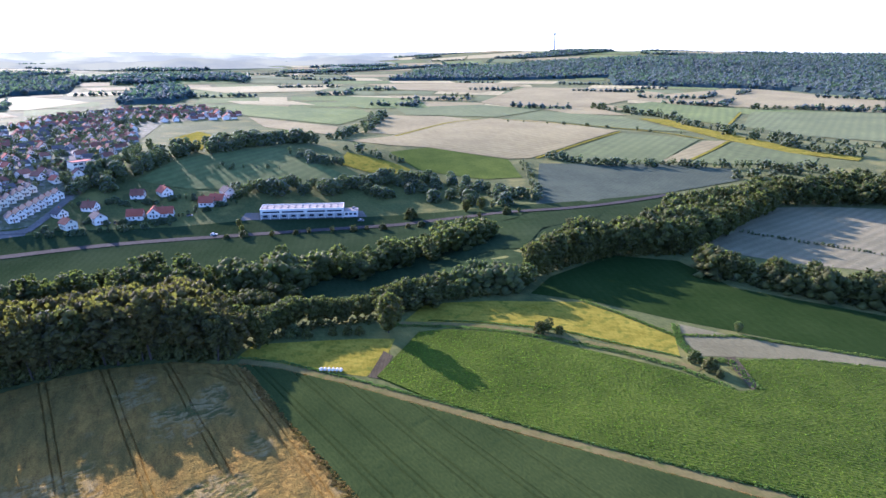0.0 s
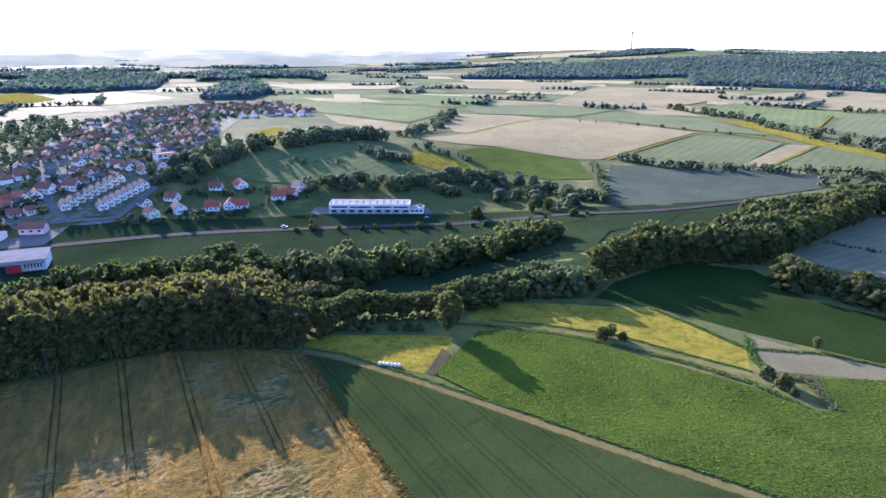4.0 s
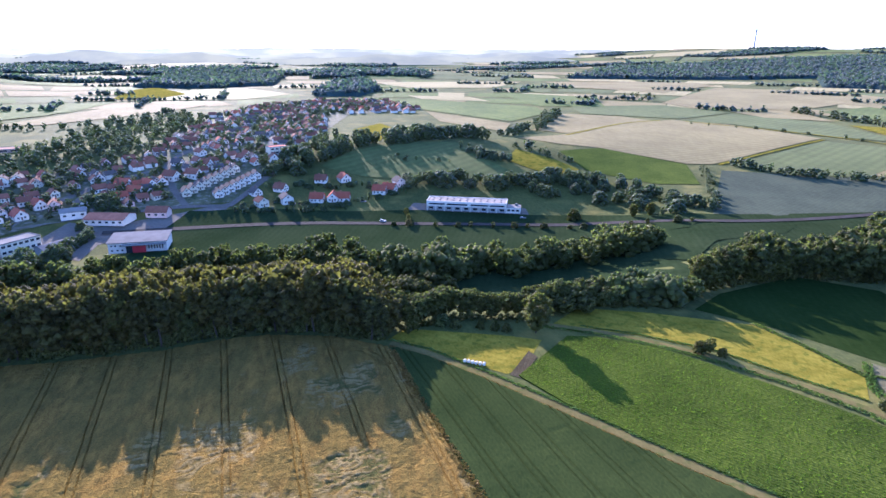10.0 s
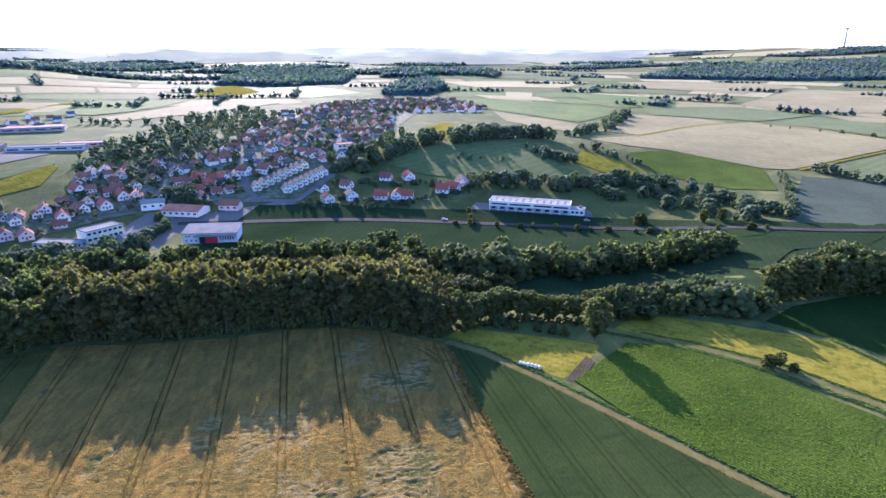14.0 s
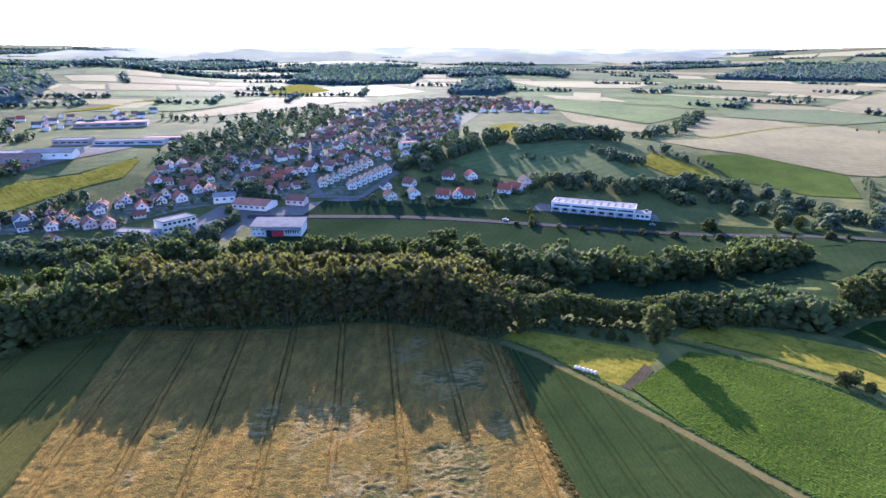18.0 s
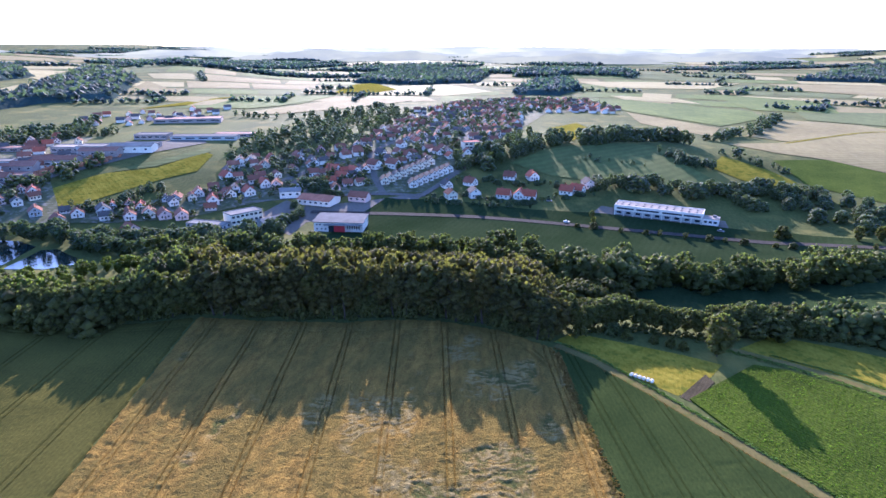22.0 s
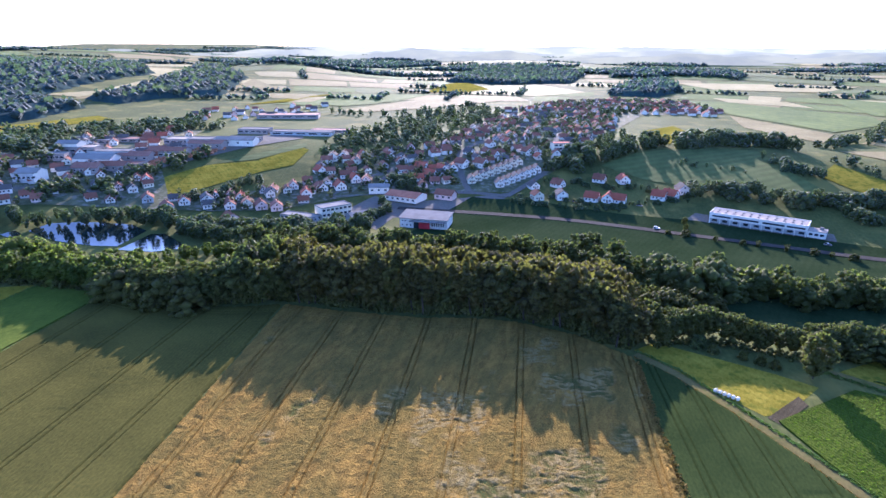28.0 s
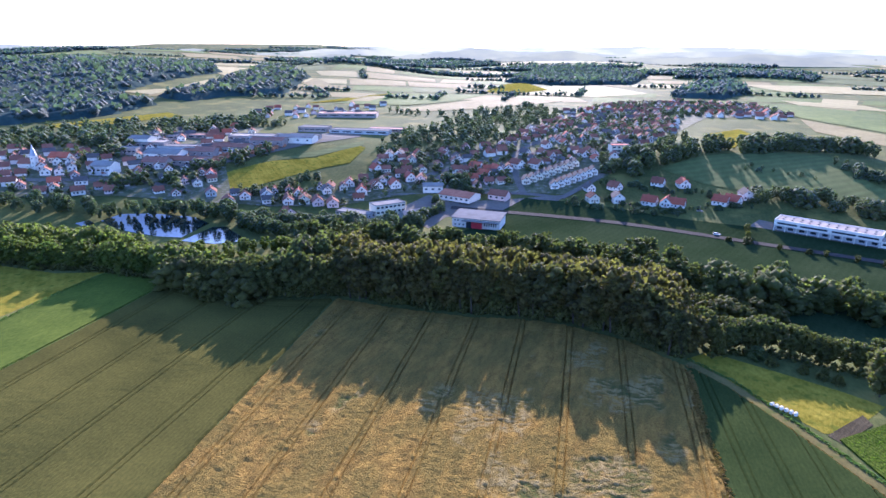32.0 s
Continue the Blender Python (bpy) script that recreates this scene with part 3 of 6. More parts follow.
field("ripe_strip", "narrow tan field strip", [(410.2, 404.9), (514.3, 452.5), (535.7, 439.6), (427.3, 392.1)], STUBBLE)
field("green_field", "grey-green unripe cereal field", [(428.6, 388.8), (535.3, 432.4), (541.3, 374.9), (535.6, 343.6), (508.6, 330.2), (454.9, 365)], FARBLUE)
field("green_field", "green cereal field", [(425.6, 695.4), (527.2, 759.8), (585.6, 653.7), (544.4, 499.1), (500.9, 558.4), (465.6, 664.9)], FARBLUE)
field("ripe_strip", "tan field strip", [(544.1, 784.1), (627.1, 749.6), (601.2, 660.1), (545.6, 711.4)], STUBBLE)
field("green_field", "bright green field", [(659.6, 749.6), (772.7, 783.7), (777.8, 624.1), (638.8, 526.3), (624.8, 611.9)], FARGREEN)
field("green_field", "large pale green field", [(640.2, 507.6), (779.7, 607), (926.8, 510.6), (973.2, 443.7), (685.3, 306.9), (661.3, 359.5), (630.9, 420.3)], FARBLUE)
field("ripe_field", "tan stubble field below the wood", [(757.6, 847.5), (1173.5, 933.2), (1090.2, 603.7), (991.1, 547.3), (828.1, 645.5), (765.1, 727.9)], STUBBLE)
field("ripe_field", "tan stubble field", [(507.1, 897.1), (763.2, 1151.9), (927.9, 1074.2), (906.5, 891.8), (647.4, 774.1), (514, 822.7)], STUBBLE)
field("ripe_field", "tan stubble field", [(501.3, 1415.2), (838.2, 1339), (810.3, 1222.7), (592, 1046.2), (482.5, 1197.1)], STUBBLE)
field("green_field", "bright green field", [(102.9, 991.6), (153.7, 1006.4), (295.3, 868.3), (286.1, 797.2), (215.7, 721.6), (135.7, 856.7)], FARGREEN)
field("ripe_field", "tan field", [(133.5, 844.2), (211, 706.8), (184.6, 642), (133.4, 736.6)], STUBBLE)
field("pale_strip", "pale straw field", [(138.2, 1071.1), (237.2, 1029.9), (253.5, 955.1), (153.7, 1006.4)], PALE)
field("green_field", "green field strip", [(299.4, 1120), (437.3, 986.4), (394.6, 851.2), (300.3, 882.4)], FARGREEN)
field("pale_strip", "pale straw field", [(111.6, 1434), (277.2, 1453.9), (452.8, 1433.3), (329.6, 1228.8), (164, 1250.5)], PALE)
field("green_field", "grey-green field", [(348.2, 869.5), (489.9, 867), (539.3, 770), (431.9, 719.8), (329.9, 785.1)], FARBLUE)
# ---- far plain beyond the town ----
field("hay_meadow", "sunlit yellow-green hay meadow", [(-331.5, 366.3), (-326.3, 399.6), (-315, 431), (-284.5, 457.2), (-266.5, 503), (-257.9, 499.2), (-252.6, 459.8), (-267.2, 440), (-279.4, 415.3), (-295.7, 377.9), (-317.1, 362.6)], MEADOW)
field("hay_meadow", "yellow-green strip meadow", [(-606.2, 458.9), (-567.2, 588.9), (-534.8, 576.5), (-562.8, 449.2)], MEADOW)
field("hill_field", "pale stubble on the hillside", [(-746.8, 683.8), (-719.4, 751.4), (-756.7, 881.5), (-765.3, 1024.4), (-711.8, 841.7), (-696, 694.3)], PALE)
field("hill_field", "pale stubble on the hilltop", [(-1363.4, 1441.2), (-979.5, 1289.3), (-792.1, 968.6), (-873.4, 1027.2)], PALE)
field("ripe_field", "tan field", [(-572.4, 826.5), (-660.2, 1065.2), (-580.7, 988.4), (-532.3, 842)], STUBBLE)
field("hay_meadow", "yellow meadow strip", [(-481.9, 747.8), (-459.9, 869.9), (-434.4, 937.3), (-446.4, 810.1)], MEADOW)
field("green_field", "bright green field", [(-453.2, 774.2), (-404.8, 937.8), (-293.5, 1005), (-313.4, 872.1), (-397.8, 785.8)], FARGREEN)
field("ripe_field", "long tan field", [(-350.7, 741.2), (-260.9, 990.1), (-163.4, 950), (-233.7, 833), (-300.5, 753.3)], STUBBLE)
field("pale_strip", "bright pale straw field", [(-271, 1027.2), (-250.9, 1193.9), (-159.5, 1289), (-53.7, 1120.3), (-124.7, 1029.6)], PALE)
field("pale_strip", "bright pale straw field", [(-312.6, 1887.7), (-231.1, 2002), (-135.2, 2033.2), (-160.5, 1870.3)], PALE)
field("sports_field", "bright green sports field", [(-53.7, 661.2), (-26.4, 681.1), (-27.1, 611.6), (-43.5, 612.2)], MEADOW)
field("hay_meadow", "yellow-green meadow", [(27.7, 681.1), (61.4, 729), (73.8, 682.8), (49.4, 599.9)], MEADOW)


field("ripe_field", "tan field beyond the town", [(-437.5, 790.3), (-480.6, 872.5), (-424.9, 892.6), (-417.6, 826.1)], STUBBLE)
field("green_field", "bright green field beyond the town", [(-393.9, 796.5), (-422.1, 886.5), (-362.9, 979.3), (-300.7, 970.4), (-329.4, 836.7), (-358.4, 794.9)], FARGREEN, 0.3)
field("hay_meadow", "yellow field on the plain", [(-314.1, 1030), (-332.1, 1248), (-308.4, 1301.4), (-224.6, 1128.3), (-253.7, 1043.6)], MEADOW, 0.3)
# ---- the far plain: a quilt of fields and woods out to the ridges ----
quilt = random.Random(11)
HEDGES = []
for ring in range(14):
    near, far = 960 * 1.1 ** ring, 960 * 1.1 ** (ring + 1) * 0.985
    az = -64.0
    while az < 62:
        wide = quilt.uniform(2.5, 7.0)
        if not any(inside((-r * math.sin(radians(az + wide / 2)), r * math.cos(radians(az + wide / 2))), w) for w in FARWOODS.values() for r in ((near + far) / 2,)):
            a, b = az + 0.15, az + wide - 0.15
            mat = quilt.choice((STUBBLE, PALE, FARGREEN, FARBLUE, STUBBLE, FARBLUE, STUBBLE, FARGREEN, None))
            if mat:
                skew = quilt.uniform(-1, 1)
                spots = [(-r * math.sin(radians(g)), r * math.cos(radians(g))) for r, g in ((near, a), (near * quilt.uniform(0.99, 1.02), b), (far, b + skew), (far * quilt.uniform(0.98, 1.0), a + skew))]
                if quilt.random() < 0.4:
                    HEDGES.append(spots[:2] if quilt.random() < 0.6 else spots[1:3])
                field("far_field", "distant %s field" % {STUBBLE: "ripe tan", PALE: "pale straw", FARGREEN: "bright green", FARBLUE: "grey-green"}[mat], spots, mat, -0.25)
        az += wide
field("pasture", "short green pasture above the hay meadow", [(-319.9, 418.7), (-303, 456.2), (-286.8, 483.4), (-270.1, 520), (-263.6, 506.1), (-285.9, 459.5), (-311, 435.8)], FARBLUE, 0.1)
for line in ([(481, 537.8), (389.6, 498.1), (322.7, 469.4)], [(427.3, 392.1), (486.6, 415.9), (533.2, 437.4)], [(425.6, 695.4), (469.5, 623), (512.6, 525.9), (521.9, 459.4)], [(638.8, 526.3), (762.1, 609.4)], [(240.3, 606.5), (338.9, 684.8), (398.2, 705.9)]):
    road("field_margin", "uncut yellow-green grass strip between fields", line, 3.5, MEADOW, 0.2, "margin")
field("stream_meadow", "yellow-green meadow strip along the hedge", [(592.3, 628.9), (615.7, 602.9), (571.7, 470), (553.7, 366.8), (566.4, 323), (549.9, 317.7), (532.5, 368.5), (536.8, 454.5)], MEADOW, 0.15)

# ---- foliage ----
def icosphere(level):
    bm = bmesh.new()
    bmesh.ops.create_icosphere(bm, subdivisions=level, radius=1)
    v = np.array([p.co[:] for p in bm.verts])
    f = np.array([[p.index for p in q.verts] for q in bm.faces])
    bm.free()
    return v, f


ICO = {1: icosphere(1), 0: (np.array([(1, 0, 0), (-1, 0, 0), (0, 1, 0), (0, -1, 0), (0, 0, 1), (0, 0, -1)], dtype=float), np.array([(0, 2, 4), (2, 1, 4), (1, 3, 4), (3, 0, 4), (2, 0, 5), (1, 2, 5), (3, 1, 5), (0, 3, 5)]))}


def clumps(rng, centres, radii, level, cards, size):
    """Lumpy boughs with small leaf sprays standing off them: vertices and triangles."""
    bv, bf = ICO[level]
    verts, faces, n = [], [], 0
    for c, r in zip(centres, radii):
        v = bv * (0.95 + rng.uniform(-0.2, 0.16, (len(bv), 1))) * r * np.array([1, 1, 0.85]) + c
        verts.append(v)
        faces.append(bf + n)
        n += len(v)
        if cards:
            d = rng.normal(size=(cards, 3))
            d[:, 2] += 0.25
            d /= np.linalg.norm(d, axis=1)[:, None]
            p = c + d * r * rng.uniform(0.78, 1.2, (cards, 1)) * np.array([1, 1, 0.85])
            a = np.cross(d, rng.normal(size=(cards, 3)))
            a /= np.linalg.norm(a, axis=1)[:, None]
            b = np.cross(d, a) + d * rng.uniform(-1.4, 1.4, (cards, 1))
            s = size * rng.uniform(0.6, 1.3, (cards, 1))
            quad = np.stack([p + a * s, p + b * s * 0.7, p - a * s * 0.8, p - b * s * 0.7], 1).reshape(-1, 3)
            verts.append(quad)
            k = n + 4 * np.arange(cards)[:, None]
            faces.append(np.concatenate([k + [[0, 1, 2]], k + [[0, 2, 3]]]))
            n += 4 * cards
    return np.concatenate(verts), np.concatenate(faces)


def crown(rng, kind, tall, wide, boughs, level, cards, size):
    """Boughs over the outline of one crown: 'round', 'pine' (high and flat) or 'bush' (to the ground)."""
    low = {"round": 0.12, "pine": 0.3, "bush": 0.0}[kind]
    centres, radii = [], []
    for k in range(boughs):
        u = (k + 0.5) / boughs
        zz = low + (1 - low) * u
        girth = math.sqrt(max(0.05, 1 - (2 * (zz - low) / (1 - low) - (1.12 if kind != "pine" else 1.25)) ** 2)) if kind != "bush" else math.sqrt(1 - 0.8 * u * u)
        a = k * 2.4 + rng.uniform(-0.5, 0.5)
        r = wide * rng.uniform(0.14, 0.24) * (1.1 if u < 0.8 else 0.85) * min(1.0, (16 / boughs) ** 0.36)
        d = max(0.0, wide * 0.5 * girth - r * 0.75) * rng.uniform(0.7, 1.1)
        centres.append((d * math.cos(a), d * math.sin(a), min(tall - r * 0.7, max(r * 0.6, zz * tall))))
        radii.append(r)
    centres.append((0, 0, tall * (low + 0.42 * (1 - low))))
    radii.append(min(wide * 0.33, tall * 0.3) if boughs else 0.5)
    return clumps(rng, np.array(centres), radii, level, cards, size)


def trunk_mesh(tall, wide):
    """A tapered trunk with four limbs that reach into the crown."""
    bm = bmesh.new()
    stems = [((0, 0, -0.3), (0.1, 0, tall * 0.7), tall * 0.022)]
    for k in range(4):
        a = k * 1.7
        stems.append(((0, 0, tall * (0.25 + 0.08 * k)), (wide * 0.3 * math.cos(a), wide * 0.3 * math.sin(a), tall * (0.5 + 0.08 * k)), tall * 0.009))
    for a, b, r in stems:
        way = Vector(b) - Vector(a)
        m = Matrix.Translation((Vector(a) + Vector(b)) / 2) @ way.to_track_quat("Z", "Y").to_matrix().to_4x4()
        bmesh.ops.create_cone(bm, segments=6, radius1=r, radius2=r * 0.35, depth=way.length, cap_ends=True, matrix=m)
    return bm


def scatter(outline, gap, seed):
    """Uneven points in an outline, about gap apart."""
    rng = random.Random(seed)
    xs, ys = [p[0] for p in outline], [p[1] for p in outline]
    out, row, y = [], 0, min(ys)
    while y < max(ys):
        x = min(xs) + (row % 2) * gap / 2
        while x < max(xs):
            p = (x + rng.uniform(-0.36, 0.36) * gap, y + rng.uniform(-0.36, 0.36) * gap)
            if inside(p, outline):
                out.append(p)
            x += gap
        y += gap * 0.87
        row += 1
    return out


def along(points, gap, width, seed):
    """Uneven points along a line, in a band of that width."""
    rng = random.Random(seed)
    out, need = [], 0.0
    for a, b in zip(points, points[1:]):
        d = math.hypot(b[0] - a[0], b[1] - a[1])
        at = need
        while at < d:
            u, s = at / d, rng.uniform(-0.5, 0.5) * width
            out.append((a[0] + (b[0] - a[0]) * u - (b[1] - a[1]) / d * s, a[1] + (b[1] - a[1]) * u + (b[0] - a[0]) / d * s))
            at += gap * rng.uniform(0.55, 1.5)
        need = at - d
    return out


# crown shapes of unit height, in three grades of detail
SHAPES = {}
for grade, boughs, level, cards, size, count in (("near", 46, 0, 20, 0.033, 6), ("mid", 25, 0, 12, 0.038, 6), ("far", 9, 0, 6, 0.06, 6), ("dot", 0, 0, 5, 0.3, 6)):
    for kind, wide in (("round", 0.72), ("pine", 0.42), ("bush", 1.3)):
        SHAPES[grade, kind] = [crown(np.random.default_rng(50 * k + len(kind) + boughs), kind, 1.0, wide, boughs, level, cards, size) for k in range(count)]


# how far the shadows of the wood reach over the fields
REACH_X = [-330, -233, -187, -160, -139, -118, -99, -81, -71, -54, -30, -12, 4, 17, 21, 25, 34, 50, 70, 90, 120, 180]
REACH_Y = [150, 164, 152, 150, 144, 140, 137, 134, 129, 126, 131, 137, 135, 138, 150, 165, 182, 189, 187, 190, 190, 186]


def most(x, y):
    """The height of tree at which its evening shadow ends there."""
    z = 25.0
    while z > 6 and y - 3.28 * z < float(np.interp(x + 0.7 * z, REACH_X, REACH_Y)):
        z -= 0.4
    return z - height(x, y)


def wood(name, label, spots, tall, kinds, grade, material, seed, category="wood", squash=1.0, capped=False):
    """Many trees that nobody could count, in one mesh."""
    rng = np.random.default_rng(seed)
    verts, faces, n = [], [], 0
    for x, y in spots:
        shapes = SHAPES[grade, kinds[int(rng.integers(len(kinds)))]]
        v, f = shapes[int(rng.integers(len(shapes)))]
        a, h = rng.uniform(0, 6.28), tall * rng.uniform(0.66, 1.2)
        if capped:
            h = max(6.0, min(h, most(x, y)))
        w = max(h, 0.8 * tall) * rng.uniform(0.85, 1.25) * squash
        c, s = math.cos(a) * w, math.sin(a) * w
        verts.append(np.stack([v[:, 0] * c - v[:, 1] * s + x, v[:, 0] * s + v[:, 1] * c + y, v[:, 2] * h + height(x, y) - 0.3], 1))
        faces.append(f + n)
        n += len(v)
    if not verts:
        return
    me = bpy.data.meshes.new(name)
    v, f = np.concatenate(verts).astype(np.float32), np.concatenate(faces).astype(np.int32)
    me.vertices.add(len(v))
    me.vertices.foreach_set("co", v.ravel())
    me.loops.add(f.size)
    me.loops.foreach_set("vertex_index", f.ravel())
    me.polygons.add(len(f))
    me.polygons.foreach_set("loop_start", (3 * np.arange(len(f))).astype(np.int32))
    me.update(calc_edges=True)
    me.materials.append(material)
    tagged(new(name, me), label, category, kind="stuff")


def canopy(outline, tall, seed):
    """The closed, lumpy roof of a far wood."""
    xs, ys = [p[0] for p in outline], [p[1] for p in outline]
    x, y = np.meshgrid(np.arange(min(xs) - 9, max(xs) + 9, 9.0), np.arange(min(ys) - 9, max(ys) + 9, 9.0))
    x, y = x + 4.0 * relief(x, y, 5.0, 1, seed + 3), y + 4.0 * relief(x, y, 5.0, 1, seed + 4)
    within = np.zeros(x.shape, bool)
    for (ax, ay), (bx, by) in zip(outline, outline[1:] + outline[:1]):
        if ay != by:
            within ^= ((ay > y) != (by > y)) & (x < (bx - ax) * (y - ay) / (by - ay) + ax)
    base = np.array([height(a, b) for a, b in zip(x.ravel(), y.ravel())]).reshape(x.shape)
    z = base + np.where(within, tall * (0.9 + 0.24 * relief(x, y, 16.0, 2, seed)) , -0.5)
    k = np.arange(x.size).reshape(x.shape)
    keep = within[:-1, :-1] | within[1:, :-1] | within[1:, 1:] | within[:-1, 1:]
    quads = np.stack([k[:-1, :-1], k[:-1, 1:], k[1:, 1:], k[1:, :-1]], -1)[keep]
    used, at = np.unique(quads, return_inverse=True)
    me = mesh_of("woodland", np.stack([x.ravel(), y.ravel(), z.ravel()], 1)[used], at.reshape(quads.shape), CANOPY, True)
    tagged(new("woodland", me), "distant wooded hillside with a closed canopy", "wood", kind="stuff")


TREES = {}


def tree(spot, tall, kind="round", material=None, wide=1.0, seed=0, label="tall broadleaf tree at the wood's edge", name="tree", group="trees", category="tree"):
    """A single tree: a trunk with limbs, and its crown."""
    material = material or LEAF_OAK
    key = (kind, material.name, seed % 6)
    if key not in TREES:
        v, f = SHAPES["near", kind][seed % 6]
        TREES[key] = (mesh_of("crown", v, f, material), trunk_mesh(1.0, {"round": 0.72, "pine": 0.42, "bush": 0.6}[kind]))
        bm = TREES[key][1]
        me = bpy.data.meshes.new("trunk")
        bm.to_mesh(me)
        bm.free()
        me.materials.append(BARK)
        TREES[key] = (TREES[key][0], me)
    base = new(name)
    child("trunk", TREES[key][1], base)
    child("crown", TREES[key][0], base)
    base.matrix_world = Matrix.LocRotScale((spot[0], spot[1], height(*spot)), Euler((0, 0, seed * 1.3)), (tall * wide, tall * wide, tall))
    return tagged(base, label, category, group)


FOREST = [(-193.1, 195.3), (-164.8, 194), (-136.4, 201.2), (-120.3, 210.2), (-94.3, 210.2), (-63.8, 212.6), (-29.8, 220), (-4.3, 214.6), (13.2, 204), (20.5, 202.6), (17.1, 219.1), (5.6, 264.4), (-30.6, 277), (-75.4, 273.7), (-103.6, 236.8), (-142.8, 256.1), (-144.1, 206.8), (-152.4, 195.5)]
LEFTWOOD = [(-156.4, 200.4), (-144.1, 206.8), (-171.2, 204.3), (-207.4, 209.5), (-295.6, 244.3), (-339.2, 240.3), (-335.7, 202.2), (-332.8, 166), (-333.2, 163.1), (-287.8, 184.6), (-254.9, 187.7), (-232.1, 195.1), (-193.1, 195.3)]
RIGHTWOOD = [(23.7, 210.8), (42, 223.1), (61.1, 217.7), (69.8, 216.7), (91.3, 225.2), (110.5, 230.7), (100.8, 212), (83, 212.3), (67.3, 211.6), (54.6, 222), (37, 222.4), (19.8, 220.4)]
BIGWOOD = [(150.7, 226.1), (175.7, 231.4), (206.3, 234.1), (247.8, 218.9), (306, 240.8), (375.6, 264.7), (406.2, 247.7), (466, 200.9), (496.9, 217.6), (473, 252.5), (382.2, 287.3), (296.5, 277.5), (222.8, 250.9), (180.3, 253.5), (148.4, 225.5)]
SOUTHHEDGE = [(231.7, 204), (229.7, 183.9), (241.6, 158.5), (259.3, 129.2), (264.2, 96.3), (286.4, 108.5), (271.3, 138.3), (250.2, 166.7), (219.4, 194.4)]
LOW = (-128.4, 205.7)[0]
wood("forest", "dense mixed wood of pines and broadleaf trees", [p for p in scatter(FOREST, 4.8, 1) if p[0] > LOW], 20, ["round", "round", "pine"], "mid", LEAF_PINE, 1, squash=0.78, capped=True)
wood("forest", "green broadleaf wood sloping down to the field", [p for p in scatter(FOREST, 5.0, 1) if p[0] <= LOW], 19, ["round"], "mid", LEAF_OAK, 11, squash=0.78, capped=True)
wood("forest", "green broadleaf wood", scatter(LEFTWOOD, 6.5, 2), 14, ["round", "round", "bush"], "mid", LEAF_BRIGHT, 2, squash=0.85, capped=True)
wood("forest", "broadleaf trees where two woods meet", along([(-196.4, 195.5), (-189, 202.9), (-159.8, 190.1), (-156.4, 200.4)], 1.7, 22, 9) + along([(-189.5, 198.2), (-180.3, 198.2), (-165.5, 198.4)], 2.5, 4, 10), 11, ["round", "bush"], "mid", LEAF_OAK, 9)
wood("forest", "dark broadleaf wood", scatter(RIGHTWOOD, 5.0, 3), 14, ["round"], "mid", LEAF_OAK, 3, capped=True)
wood("forest", "green broadleaf wood in the valley", scatter(BIGWOOD, 8, 4), 16, ["round"], "mid", LEAF_OAK, 4)
wood("hedgerow", "broad hedge of trees above the meadow", scatter(SOUTHHEDGE, 6.5, 5), 12, ["round", "bush"], "mid", LEAF_OAK, 5)
RIVER = [(-194.8, 297.6), (-165, 297.9), (-123.4, 303.8), (-98.3, 310.2), (-70.9, 312.1), (-52.6, 323.6), (-10.8, 325.8), (18.6, 308.8), (46.2, 313.8), (67.1, 311), (84.2, 305.5), (99.5, 315.8), (121.2, 323.2), (133, 311.1), (154, 308.9), (178.1, 306.9)]
wood("riverside_trees", "tall alders along the stream", along(RIVER[:8], 2.0, 20, 6), 17, ["round", "pine"], "mid", LEAF_OAK, 6)
wood("riverside_trees", "pale willows along the stream", along(RIVER[7:], 2.6, 26, 12), 14, ["round", "round", "bush"], "mid", LEAF_WILLOW, 12)
CLUSTER = [(84.5, 232.9), (101.4, 215.7), (114.7, 214.4), (134.7, 212.4), (153.4, 225.7), (143.7, 215), (144.3, 232.5), (122.2, 232.7), (101.1, 223.3), (85.2, 218)]
wood("copse", "willows and bushes by the stream", scatter(CLUSTER, 8, 7), 11, ["round", "bush"], "mid", LEAF_WILLOW, 7)
